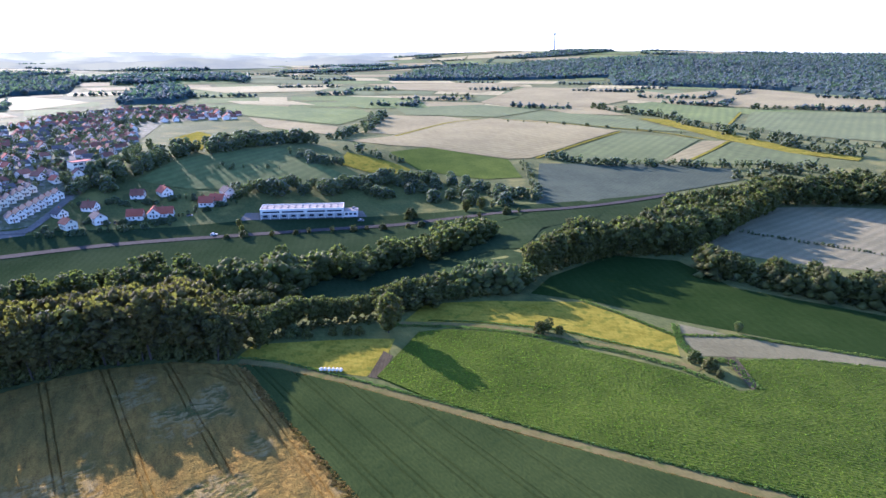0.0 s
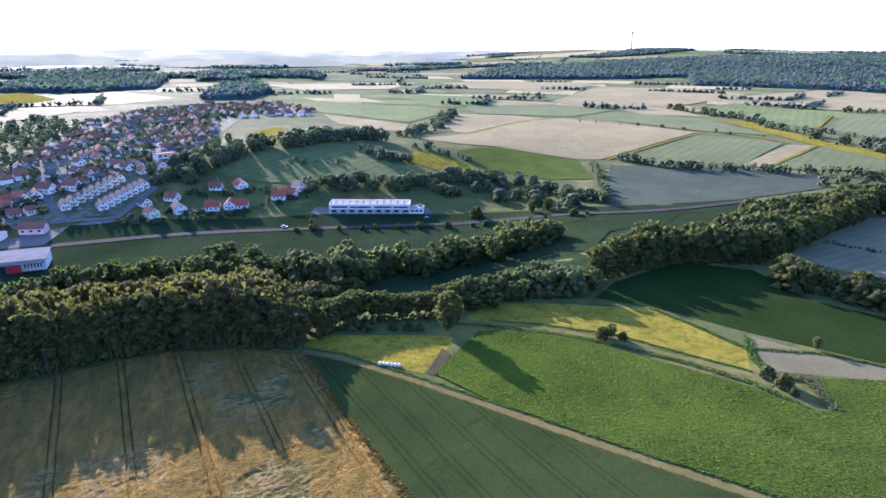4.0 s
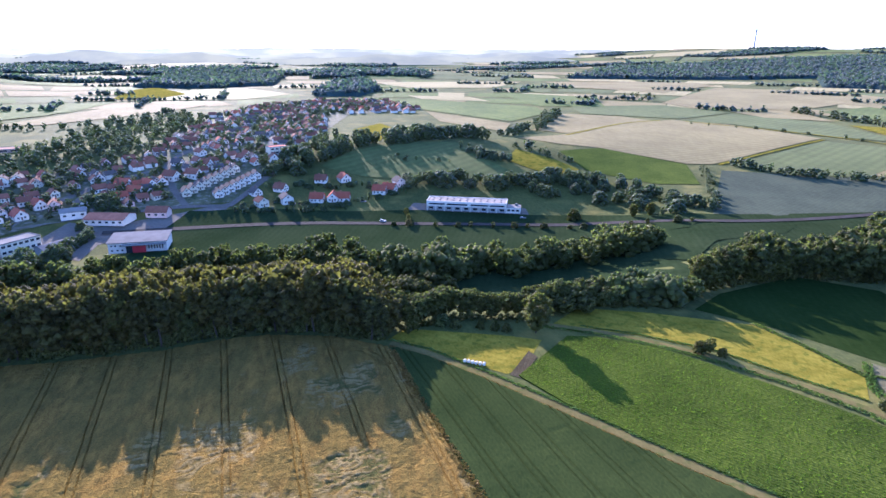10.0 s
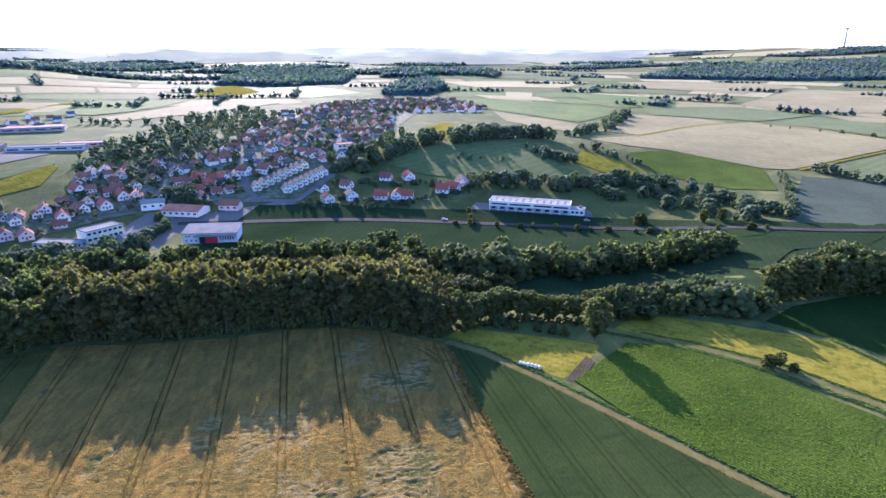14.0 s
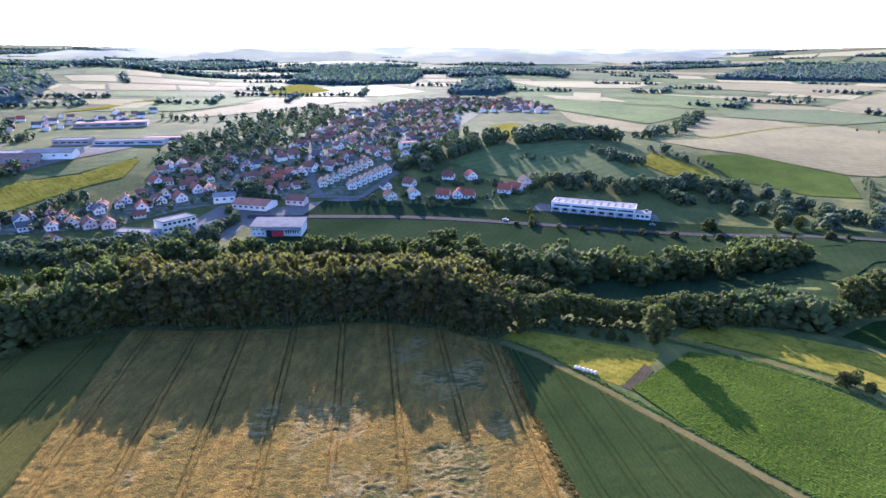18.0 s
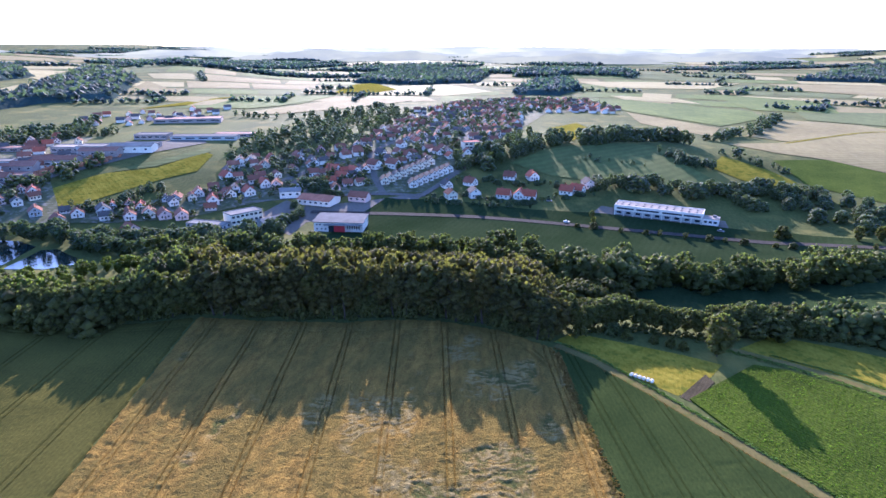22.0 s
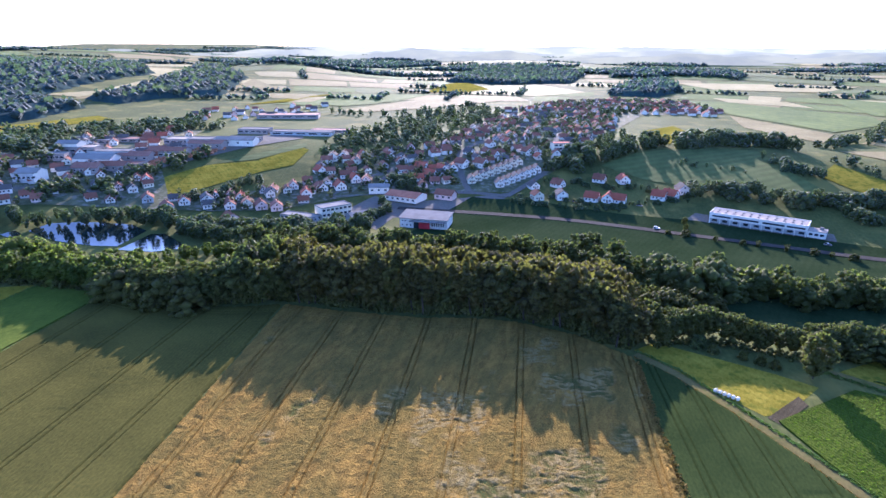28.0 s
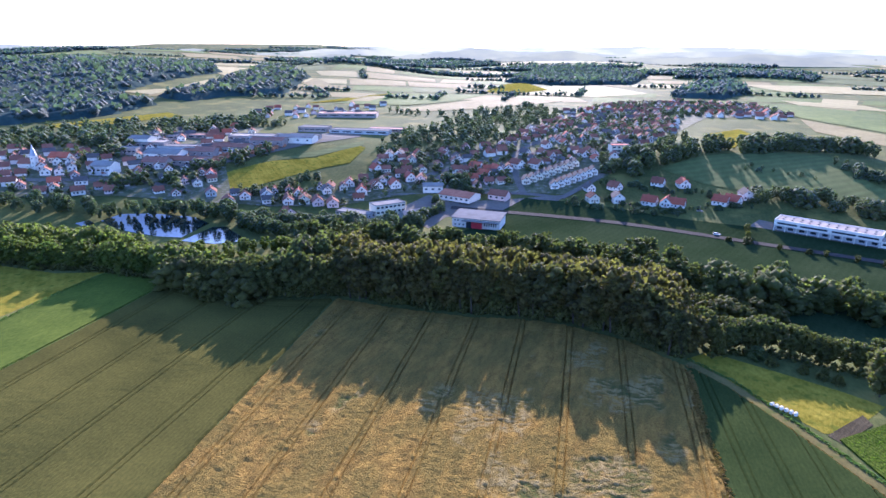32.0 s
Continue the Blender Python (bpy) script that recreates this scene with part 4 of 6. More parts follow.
for k, (tall, width, gap, line) in enumerate((
        (12, 30, 3.4, [(-36, 506.8), (-22.6, 538.2), (2.9, 567.1), (40.3, 589.5), (71, 603.7), (108.5, 611.8), (155.3, 602)]), (7, 10, 6, [(123.1, 561.2), (135.2, 530.8), (151.2, 509.8)]),
        (10, 18, 3.2, [(60, 481.5), (84.3, 477), (117.6, 469.8), (153.9, 467.7), (179.6, 459.2), (209.6, 448.2)]), (8, 34, 5, [(177.2, 465.4), (207.9, 444.8), (225, 401.5), (230.4, 348.4)]),
        (8, 34, 5, [(151.2, 460.3), (196.3, 430.9), (220.7, 385.5), (224.6, 360.8)]),
        (7, 10, 6, [(171.3, 554.9), (187.7, 532.2), (201.5, 499.5)]), (9, 16, 5, [(177.2, 617.8), (217.2, 646.1), (292, 787.5)]), (5, 6, 5, [(303.7, 463.6), (265.5, 389.7), (240.8, 349.9)]),
        (7, 8, 5, [(335.5, 465.4), (359.4, 419.7), (403.7, 391.6), (442.8, 360.5), (496, 321.5)]), (10, 16, 10, [(619.7, 753.6), (627.5, 624.6), (569.9, 475.8), (558.4, 370.1), (575.3, 328.4)]),
        (5, 5, 25, [(419.3, 671.8), (466, 618.3), (512.6, 525.9), (533.1, 473.2)]), (8, 30, 8, [(425.7, 345.9), (469.6, 322.7), (485.3, 286.4)]), (8, 12, 9, [(815.5, 635.5), (954.1, 526.2)]),
        (6, 8, 8, [(618.2, 501.2), (601.9, 400.3), (627.1, 340)]), (8, 14, 12, [(472.8, 972), (546.9, 987.1)]), (4, 6, 7, [(59.8, 545.2), (78.3, 533.8), (106.4, 523.2)]), (4, 6, 6, [(56.6, 538.9), (64.5, 532.4)]), (2.2, 3, 2.2, [(301.9, 233.5), (318.2, 199.9), (334.1, 171.5)]), (8, 20, 10, [(-340.7, 720.4), (-273, 722.3), (-233.3, 805), (-178.5, 864.5)]))):
    wood("hedgerow", "hedgerow of bushes and small trees", along(line, gap, width, 20 + k), tall, ["round", "bush"], "mid" if k < 5 else "far", LEAF_GARDEN, 20 + k)
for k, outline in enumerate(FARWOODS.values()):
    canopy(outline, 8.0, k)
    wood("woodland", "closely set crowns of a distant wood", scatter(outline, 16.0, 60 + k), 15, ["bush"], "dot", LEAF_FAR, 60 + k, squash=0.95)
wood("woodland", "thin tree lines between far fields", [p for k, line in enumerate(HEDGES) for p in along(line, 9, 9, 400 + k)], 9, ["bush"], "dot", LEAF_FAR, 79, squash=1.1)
far = random.Random(21)
spots = []
for k in range(75):
    r, a = 1500 + 2500 * far.random() ** 0.8, radians(far.uniform(-64, 60))
    if r < 2000 and not -8 < math.degrees(a) < 34:
        continue
    long, deep, lean = far.uniform(60, 330), far.uniform(25, 90), far.uniform(-0.4, 0.4)
    cx, cy = -r * math.sin(a), r * math.cos(a)
    for p in scatter([(long * math.cos(t / 9 * 6.283) * (1 + 0.3 * math.sin(3 * t + k)), deep * math.sin(t / 9 * 6.283)) for t in range(9)], 14, k):
        c, s = math.cos(a + lean), math.sin(a + lean)
        spots.append((cx + p[0] * c - p[1] * s, cy + p[0] * s + p[1] * c))
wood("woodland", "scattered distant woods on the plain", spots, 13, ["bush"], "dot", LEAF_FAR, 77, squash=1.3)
FILL = [(-100.1, 288.2), (-32.1, 291.3), (20.9, 265.7), (60.4, 278.4), (59.3, 301.6), (18.4, 305.5), (-34.1, 313.7), (-106.2, 308)]
wood("riverside_scrub", "dense scrub between the wood and the stream", scatter(FILL, 6.5, 8), 9, ["bush", "round"], "mid", LEAF_OAK, 8, "shrubs")
UNDER = [(-193.1, 195.3), (-164.8, 194), (-136.4, 201.2), (-120.3, 210.2), (-94.3, 210.2), (-63.8, 212.6), (-29.8, 220), (-4.3, 214.6), (14.1, 203.5)]
wood("undergrowth", "shrubs along the edge of the wood", along(UNDER, 2.0, 4, 95), 6, ["bush"], "mid", LEAF_OAK, 95, "shrubs", 0.6)
for k, (line, tall) in enumerate((([(23.8, 207.9), (40.7, 216.4), (59.7, 212.3), (68, 210.5), (88.1, 219.9), (102.4, 218), (134.7, 212.4), (151.6, 222.8)], 3.6), ([(-317.8, 166), (-287.8, 184.6), (-254.9, 187.7), (-232.1, 195.1), (-192.1, 194.3)], 3.5), ([(150.3, 224.6), (174.7, 230.1), (205, 232.6), (246.4, 217.6)], 4), ([(231.5, 200.4), (229.7, 183.9), (241.6, 158.5), (259.3, 129.2), (261.5, 103.9)], 3.5))):
    wood("undergrowth", "shrubs along the edge of the wood", along(line, 2.4, 3, 96 + k), tall, ["bush"], "far", LEAF_OAK, 96 + k, "shrubs", 0.8)
EDGES = ((UNDER[3:], 20, "pine", LEAF_PINE, 3.4), (UNDER[:4], 16, "round", LEAF_OAK, 4.0), ([(-319.4, 167), (-291, 186.8), (-257.6, 189.9), (-234.6, 197.4), (-194.1, 196.4)], 12, "round", LEAF_BRIGHT, 5.5), ([(24.1, 210.8), (42, 223.1), (61.1, 217.7), (69.8, 216.7), (89.1, 225.6)], 14, "round", LEAF_OAK, 3.2),
         ([(152, 227.2), (176.7, 232.8), (207.5, 235.5), (248.6, 219.6), (296, 236.4), (373.1, 262.8)], 15, "round", LEAF_OAK, 5), ([(234.2, 202.8), (232.1, 186), (244.1, 160.3), (261.8, 130.6), (264.3, 105.3)], 12, "round", LEAF_OAK, 5))
for e, (line, tall, kind, mat, gap) in enumerate(EDGES):
    for k, p in enumerate(along(line, gap, 4, 200 + e)):
        h = tall * (0.7 + 0.45 * ((k * 7) % 10) / 10)
        tree(p, max(6.0, min(h, most(*p))) if e < 2 or e == 3 else h, kind if k % 4 else "round", mat if k % 5 else LEAF_OAK, 1.0 + 0.25 * ((k * 3) % 5) / 5, k, "tall pine at the wood's edge" if kind == "pine" and k % 4 else "tall broadleaf tree at the wood's edge", group="trees at the wood's edge")

# ---- building kit ----
PLASTER = {k: plain("plaster_" + k, a, b, 2.0, 0.9, 0.03, 0.01) for k, a, b in (
    ("white", (0.64, 0.56, 0.45), (0.76, 0.68, 0.56)), ("cream", (0.6, 0.52, 0.37), (0.7, 0.62, 0.46)), ("grey", (0.34, 0.32, 0.29), (0.46, 0.43, 0.39)), ("rose", (0.6, 0.42, 0.34), (0.68, 0.5, 0.42)))}
def tiles(name, a, b):
    m = Nodes(name, 0.9, 0.0)
    # sheen lightens the village roofs as haze would
    m.sheen(0.12, 0.5, (1.0, 0.93, 0.84))
    c = m.ramp(m.math("ADD", m.math("MULTIPLY", m.noise(0.5, 3), 0.5), m.math("MULTIPLY", m.noise(4.0, 2), 0.5)), (0.35, a), (0.65, b))
    m.colour(m.mix(m.math("MULTIPLY", m.random(), 0.4), c, tuple(v * 0.5 for v in a)))
    m.bump(m.wave(0.33, m.turned(0, (0, 0, 1)), 0.0), 0.05)
    return m.mat


TILE = {"red": tiles("red_roof_tiles", (0.29, 0.075, 0.04), (0.4, 0.135, 0.075)), "brown": tiles("brown_roof_tiles", (0.17, 0.072, 0.045), (0.27, 0.122, 0.075)),
        "dark": tiles("anthracite_roof_tiles", (0.078, 0.066, 0.058), (0.135, 0.116, 0.102))}
GLASS = plain("window_glass", (0.02, 0.025, 0.03), (0.04, 0.045, 0.05), 3.0, 0.08, 0.6, 0.0)
DOORWOOD = plain("door_wood", (0.12, 0.07, 0.04), (0.2, 0.12, 0.07), 0.5)
METAL = plain("pale_sheet_metal", (0.18, 0.163, 0.14), (0.25, 0.228, 0.198), 5.0, 0.85, 0.0, 0.01)
GRAVEL = plain("roof_gravel", (0.23, 0.195, 0.16), (0.33, 0.285, 0.235), 0.8, 0.95, 0.02, 0.03)
REDPANEL = plain("red_panel", (0.42, 0.03, 0.04), (0.5, 0.05, 0.05), 3.0, 0.5)
CONCRETE = plain("concrete", (0.38, 0.37, 0.36), (0.5, 0.49, 0.47), 2.0, 0.9, 0.2)
SLATE = plain("spire_slate", (0.28, 0.29, 0.3), (0.38, 0.39, 0.4), 1.0, 0.5)
FOIL = plain("white_wrap_foil", (0.56, 0.49, 0.38), (0.66, 0.58, 0.46), 0.5, 0.8, 0.05)
RUBBER = plain("rubber", (0.02, 0.02, 0.02), (0.035, 0.035, 0.035), 0.5)
STEEL = plain("grey_steel", (0.3, 0.3, 0.31), (0.42, 0.42, 0.43), 2.0, 0.5)
BRICKSTACK = plain("orange_brick_pallet", (0.42, 0.18, 0.09), (0.55, 0.27, 0.15), 1.2, 0.9, 0.1, 0.05, 0.4)


def box(bm, size, centre, turn=0.0):
    m = Matrix.Translation(centre) @ Matrix.Rotation(turn, 4, "Z") @ Matrix.Diagonal((*size, 1))
    return bmesh.ops.create_cube(bm, size=1, matrix=m)["verts"]


def boxed(size, centre=(0, 0, 0), bevel=0.0):
    bm = bmesh.new()
    box(bm, size, centre)
    if bevel:
        bmesh.ops.bevel(bm, geom=bm.edges[:], offset=bevel, segments=1, affect="EDGES")
    return bm


def extruded(profile, depth):
    """A profile in x and z, run along y from -depth/2 to depth/2."""
    bm = bmesh.new()
    rows = [[bm.verts.new((x, y, z)) for x, z in profile] for y in (-depth / 2, depth / 2)]
    bm.faces.new(rows[0])
    bm.faces.new(rows[1][::-1])
    n = len(profile)
    for k in range(n):
        bm.faces.new((rows[0][k], rows[1][k], rows[1][(k + 1) % n], rows[0][(k + 1) % n]))
    bmesh.ops.recalc_face_normals(bm, faces=bm.faces)
    return bm


WINDOW = {}


def window_at(parent, spot, wide, tall, turn):
    """A framed pane set in a wall; turn is the way it faces, in degrees."""
    key = (wide, tall)
    if key not in WINDOW:
        bm = boxed((wide, 0.1, tall))
        f = [q for q in bm.faces if q.normal.y < -0.5]
        made = bmesh.ops.inset_individual(bm, faces=f, thickness=0.09, depth=-0.05)["faces"]
        me = bpy.data.meshes.new("window")
        for q in f:
            q.material_index = 1
        bm.to_mesh(me)
        bm.free()
        me.materials.append(PLASTER["white"])
        me.materials.append(GLASS)
        WINDOW[key] = me
    ob = child("window", WINDOW[key], parent)
    ob.matrix_local = Matrix.Translation(spot) @ Matrix.Rotation(radians(turn), 4, "Z")
    return ob


def place(ob, spot, turn=0.0, sink=0.0):
    ob.matrix_world = Matrix.Translation((spot[0], spot[1], height(*spot) - sink)) @ Matrix.Rotation(radians(turn), 4, "Z")


def house(wall, tile, wide=9.0, deep=11.0, eaves=4.2, ridge=8.6, fine=True, dormer=False):
    """A gabled house, gable ends at -y and +y, its ridge along y. Stands at the origin until placed."""
    base = new("house")
    part("wall", extruded([(-wide / 2, -0.4), (wide / 2, -0.4), (wide / 2, eaves), (0, ridge), (-wide / 2, eaves)], deep), PLASTER[wall], base)
    slope = (ridge - eaves) / (wide / 2)
    o, th = 0.55, 0.25
    roof = part("roof", extruded([(-wide / 2 - o, eaves - o * slope + 0.03), (0, ridge + 0.03), (wide / 2 + o, eaves - o * slope + 0.03), (wide / 2 + o, eaves - o * slope + th + 0.03), (0, ridge + th + 0.1), (-wide / 2 - o, eaves - o * slope + th + 0.03)], deep + 0.9), TILE[tile], base)
    part("chimney", boxed((0.7, 0.7, 2.0), (wide * 0.15, deep * 0.18, ridge - 0.1), 0.04), TILE["brown"], roof)
    spots = [(-wide * 0.24, 1.6), (wide * 0.24, 1.6), (0, eaves + 0.9)]
    if fine:
        spots += [(-wide * 0.24, 4.1 if eaves > 4.8 else 1.6), (wide * 0.24, 4.1 if eaves > 4.8 else 1.6)][: 2 if eaves > 4.8 else 0]
    for x, z in spots:
        window_at(base, (x, -deep / 2 - 0.03, z), 1.25, 1.35, 0)
    if fine:
        for y in (-deep * 0.28, deep * 0.05, deep * 0.3):
            window_at(base, (wide / 2 + 0.03, y, 1.6), 1.25, 1.35, 90)
            window_at(base, (-wide / 2 - 0.03, y, 1.6), 1.25, 1.35, -90)
        part("door", boxed((1.0, 0.12, 2.1), (0, -deep / 2 - 0.04, 1.05), 0.02), DOORWOOD, base)
    if dormer:
        d = part("dormer", extruded([(-1.3, 0), (1.3, 0), (1.3, 1.2), (0, 2.1), (-1.3, 1.2)], 2.6), PLASTER[wall], base)
        d.matrix_local = Matrix.Translation((wide * 0.27, 0, eaves + 0.3)) @ Matrix.Rotation(radians(90), 4, "Z")
        r = part("dormer_roof", extruded([(-1.6, 1.0), (0, 2.12), (1.6, 1.0), (1.6, 1.2), (0, 2.35), (-1.6, 1.2)], 3.0), TILE[tile], d)
    return base


WORDS = {"white": "white-plastered", "cream": "cream-plastered", "grey": "grey-plastered", "rose": "rose-plastered", "red": "red tile roof", "brown": "weathered brown tile roof", "dark": "dark grey tile roof"}
HOUSES = {}


def put_house(spot, turn, style, near):
    wall, tile, wide, deep, eaves, ridge, dormer = style
    key = (style, near)
    m = Matrix.Translation((spot[0], spot[1], height(*spot))) @ Matrix.Rotation(radians(turn), 4, "Z")
    if key in HOUSES:
        return copy_thing(HOUSES[key], m)
    ob = house(wall, tile, wide, deep, eaves, ridge, near, dormer and near)
    ob.matrix_world = m
    HOUSES[key] = ob
    return tagged(ob, "%s gabled house with a %s" % (WORDS[wall], WORDS[tile]), "house", "village houses")


STYLES = [("white", "red", 8.0, 10.0, 3.1, 6.6, True), ("white", "brown", 7.5, 9.0, 2.7, 6.0, False), ("white", "dark", 8.0, 10.5, 4.1, 7.0, False), ("cream", "brown", 7.5, 9.0, 3.9, 6.6, False),
          ("grey", "brown", 7.5, 10.0, 3.0, 6.0, False), ("white", "brown", 8.5, 11.0, 4.1, 7.3, False), ("rose", "brown", 8.0, 9.0, 3.2, 6.4, False), ("white", "dark", 7.0, 8.0, 2.7, 5.6, False)]

# ---- houses whose place can be told ----
for (spot, turn, style) in (
        ((-49.4, 452.7), 30, 3), ((-32.3, 457.4), 20, 2), ((-37.1, 480), 60, 1), ((-55.1, 473.1), 35, 7), ((-10, 457.8), 75, 0), ((8.7, 457.1), 80, 0), ((1.5, 458.5), -8, 0),
        ((-6.7, 494.9), 75, 1), ((11.1, 495.3), 20, 0), ((37, 468.2), 70, 0), ((44.7, 470.6), 60, 0), ((53.4, 481.2), 15, 2),
        ((-285.7, 363.1), 35, 1), ((-273, 370.8), 40, 2), ((-255.6, 371.8), 40, 1), ((-243.7, 375.8), 30, 3), ((-233.7, 376.9), 40, 6), ((-222.8, 379.2), 35, 6), ((-240.2, 348.9), 60, 6), ((-310.4, 356.3), 40, 4),
        ((-289.9, 349.9), 50, 4), ((-331.5, 382.1), 40, 0), ((-230.6, 418.8), 30, 1), ((-214.8, 408.7), 30, 0), ((-209.1, 423.4), 40, 1), ((-197.5, 430.1), 40, 0), ((-240.8, 405.7), 20, 4), ((-224.6, 452.6), 50, 0),
        ((-227.5, 483.6), 20, 2), ((-219.9, 488.7), 15, 2), ((-206.4, 485.9), 15, 1), ((-185.2, 502.9), 60, 1), ((-169, 498.9), 20, 7), ((-149.8, 486.9), 70, 0), ((-132.8, 487.1), 50, 0), ((-138.5, 473.8), 75, 0),
        ((-124.5, 493.8), 20, 1), ((-119.4, 502.4), 60, 5), ((-103.9, 506.7), 60, 5), ((-192.4, 447.2), 40, 0), ((-182.6, 447.7), 20, 6), ((-98.6, 532.3), 60, 1), ((-120.7, 534.1), 70, 7), ((-45.3, 542), 10, 5), ((-41.4, 566.6), 60, 3)):
    put_house(spot, turn, STYLES[style], True)

# ---- terraced rows with stepped gables ----
def terrace(start, end, count, turn):
    first = None
    for k in range(count):
        u = k / (count - 1)
        spot = (start[0] + (end[0] - start[0]) * u, start[1] + (end[1] - start[1]) * u)
        m = Matrix.Translation((spot[0], spot[1], height(*spot))) @ Matrix.Rotation(radians(turn), 4, "Z")
        if first is None:
            first = house("cream" if count % 2 else "white", "dark", 6.2, 9.0, 3.4, 6.0, True)
            first.name = "terraced_house"
            tagged(first, "pale plastered terraced house with a steep dark roof", "house", "terraced rows")
            first.matrix_world = m
        else:
            copy_thing(first, m)


terrace((-104.3, 473.5), (-74.9, 520.7), 9, 22)
terrace((-81.5, 471.2), (-57.7, 506.1), 8, 22)

# ---- village streets ----
STREETS = [curve_through(line, 8) for line in (
    [(-72, 452), (-52, 500), (-42, 548), (-52, 600), (-48, 680), (-22, 780), (10, 860), (60, 920)], [(-292, 356), (-242, 388), (-200, 413), (-152, 437), (-100, 452), (-72, 452)],
    [(-200, 413), (-182, 462), (-146, 510), (-104, 548), (-52, 600)], [(-100, 452), (-118, 492), (-128, 540), (-110, 600), (-95, 690), (-60, 760)], [(-440, 300), (-400, 330), (-362, 350), (-320, 352)])]
for line in STREETS:
    road("village_street", "pale grey village street between the houses", line[::4] + line[-1:], 5.0, PAVING, 0.15, "street")


def off_street(p, clear=4.0):
    return all(math.hypot(p[0] - q[0], p[1] - q[1]) > clear for line in STREETS for q in line)


# ---- the rest of the village and the old town ----
rng = random.Random(5)
taken = [(o.matrix_world.translation.x, o.matrix_world.translation.y) for o in scene.objects if o.parent is None and o.name.split(".")[0] in ("house", "terraced_house")]
wanted = []
for gap, grid, outline in (
        (12.5, 35, [(-297.6, 355.3), (-298.1, 375.5), (-265.2, 393.3), (-237.6, 413.2), (-224.5, 425.6), (-229.6, 455.3), (-209.2, 478), (-169.3, 480.5), (-122.1, 484.6), (-113.9, 463.4), (-163.5, 439.5), (-191, 416.4), (-221.6, 385), (-263.7, 362)]),
        (12.5, 35, [(-233.8, 453.3), (-229.8, 488.3), (-205.6, 520.1), (-149.6, 545), (-116.3, 581.5), (-64.9, 586.2), (-44.2, 539.6), (-75.8, 531.4), (-112.1, 500.5), (-122.1, 484.6), (-169.3, 480.5), (-209.2, 478)]),
        (12.5, 20, [(-149.6, 545), (-139.5, 686.9), (-130.5, 772.5), (-76.1, 824.7), (-10.6, 881.9), (5.7, 808.6), (-3.7, 660.1), (-16.9, 608.9), (-45.1, 546.7), (-64.9, 586.2), (-116.3, 581.5)]),
        (14, 10, [(-137.9, 812.6), (-95.3, 928.5), (-6.6, 1002.6), (90.2, 981.6), (132.9, 877.6), (115.5, 832.3), (29.8, 834.8), (-10.6, 881.9), (-76.1, 824.7)]),
        (12.5, 50, [(-459.8, 233.2), (-544.9, 283.1), (-510, 343.8), (-468.7, 382.3), (-413.8, 371.1), (-358.5, 384.7), (-335.4, 403.4), (-320.7, 374.7), (-325.8, 347.1), (-367.1, 320.6), (-396.3, 300.1), (-423.5, 279.9)]),
        (20, 40, [(-413.8, 371.1), (-490.9, 478), (-430.3, 539.2), (-392.4, 526.3), (-335.4, 403.4), (-358.5, 384.7)]),
        (22, 30, [(-507.1, 675.9), (-377.5, 797.4), (-361.7, 685), (-430.4, 598.3), (-465.9, 584.4)])):
    for p in scatter(outline, gap, int(gap + grid)):
        if rng.random() < 0.92 and off_street(p, 6.0):
            wanted.append((math.hypot(*p), p, grid + rng.choice((0, 90)) + rng.uniform(-8, 8), rng.choice((0, 1, 1, 2, 2, 3, 4, 5, 5, 6, 7))))
rest = {}
count = len(taken)
for far, p, turn, style in sorted(wanted):
    if any(math.hypot(p[0] - q[0], p[1] - q[1]) < (9.4 if far < 430 else 8.6) for q in taken):
        continue
    taken.append(p)
    size = STYLES[style][:2] + tuple(round((0.9 if far < 430 else 0.8) * v, 2) for v in STYLES[style][2:6]) + STYLES[style][6:]
    if count < 290:
        put_house(p, turn, size, far < 520)
        count += 1
    else:
        rest.setdefault(STYLES[style][:2], []).append((p, turn, size))
for (wall, tile), group in rest.items():
    walls, roofs = bmesh.new(), bmesh.new()
    for p, turn, (_, _, wide, deep, eaves, ridge_z, _) in group:
        m = Matrix.Translation((p[0], p[1], height(*p))) @ Matrix.Rotation(radians(turn), 4, "Z")
        for target, line, run in ((walls, [(-wide / 2, -0.4), (wide / 2, -0.4), (wide / 2, eaves), (0, ridge_z), (-wide / 2, eaves)], deep), (roofs, [(-wide / 2 - 0.5, eaves - 0.4), (0, ridge_z + 0.05), (wide / 2 + 0.5, eaves - 0.4), (wide / 2 + 0.5, eaves - 0.1), (0, ridge_z + 0.4), (-wide / 2 - 0.5, eaves - 0.1)], deep + 0.8)):
            made = extruded(line, run)
            bmesh.ops.transform(made, matrix=m, verts=made.verts)
            me = bpy.data.meshes.new("gable")
            made.to_mesh(me)
            made.free()
            target.from_mesh(me)
            bpy.data.meshes.remove(me)
    base = new("far_houses")
    part("walls", walls, PLASTER[wall], base)
    part("roofs", roofs, TILE[tile], base)
    tagged(base, "distant %s houses with a %s" % (WORDS[wall], WORDS[tile]), "houses", kind="stuff")


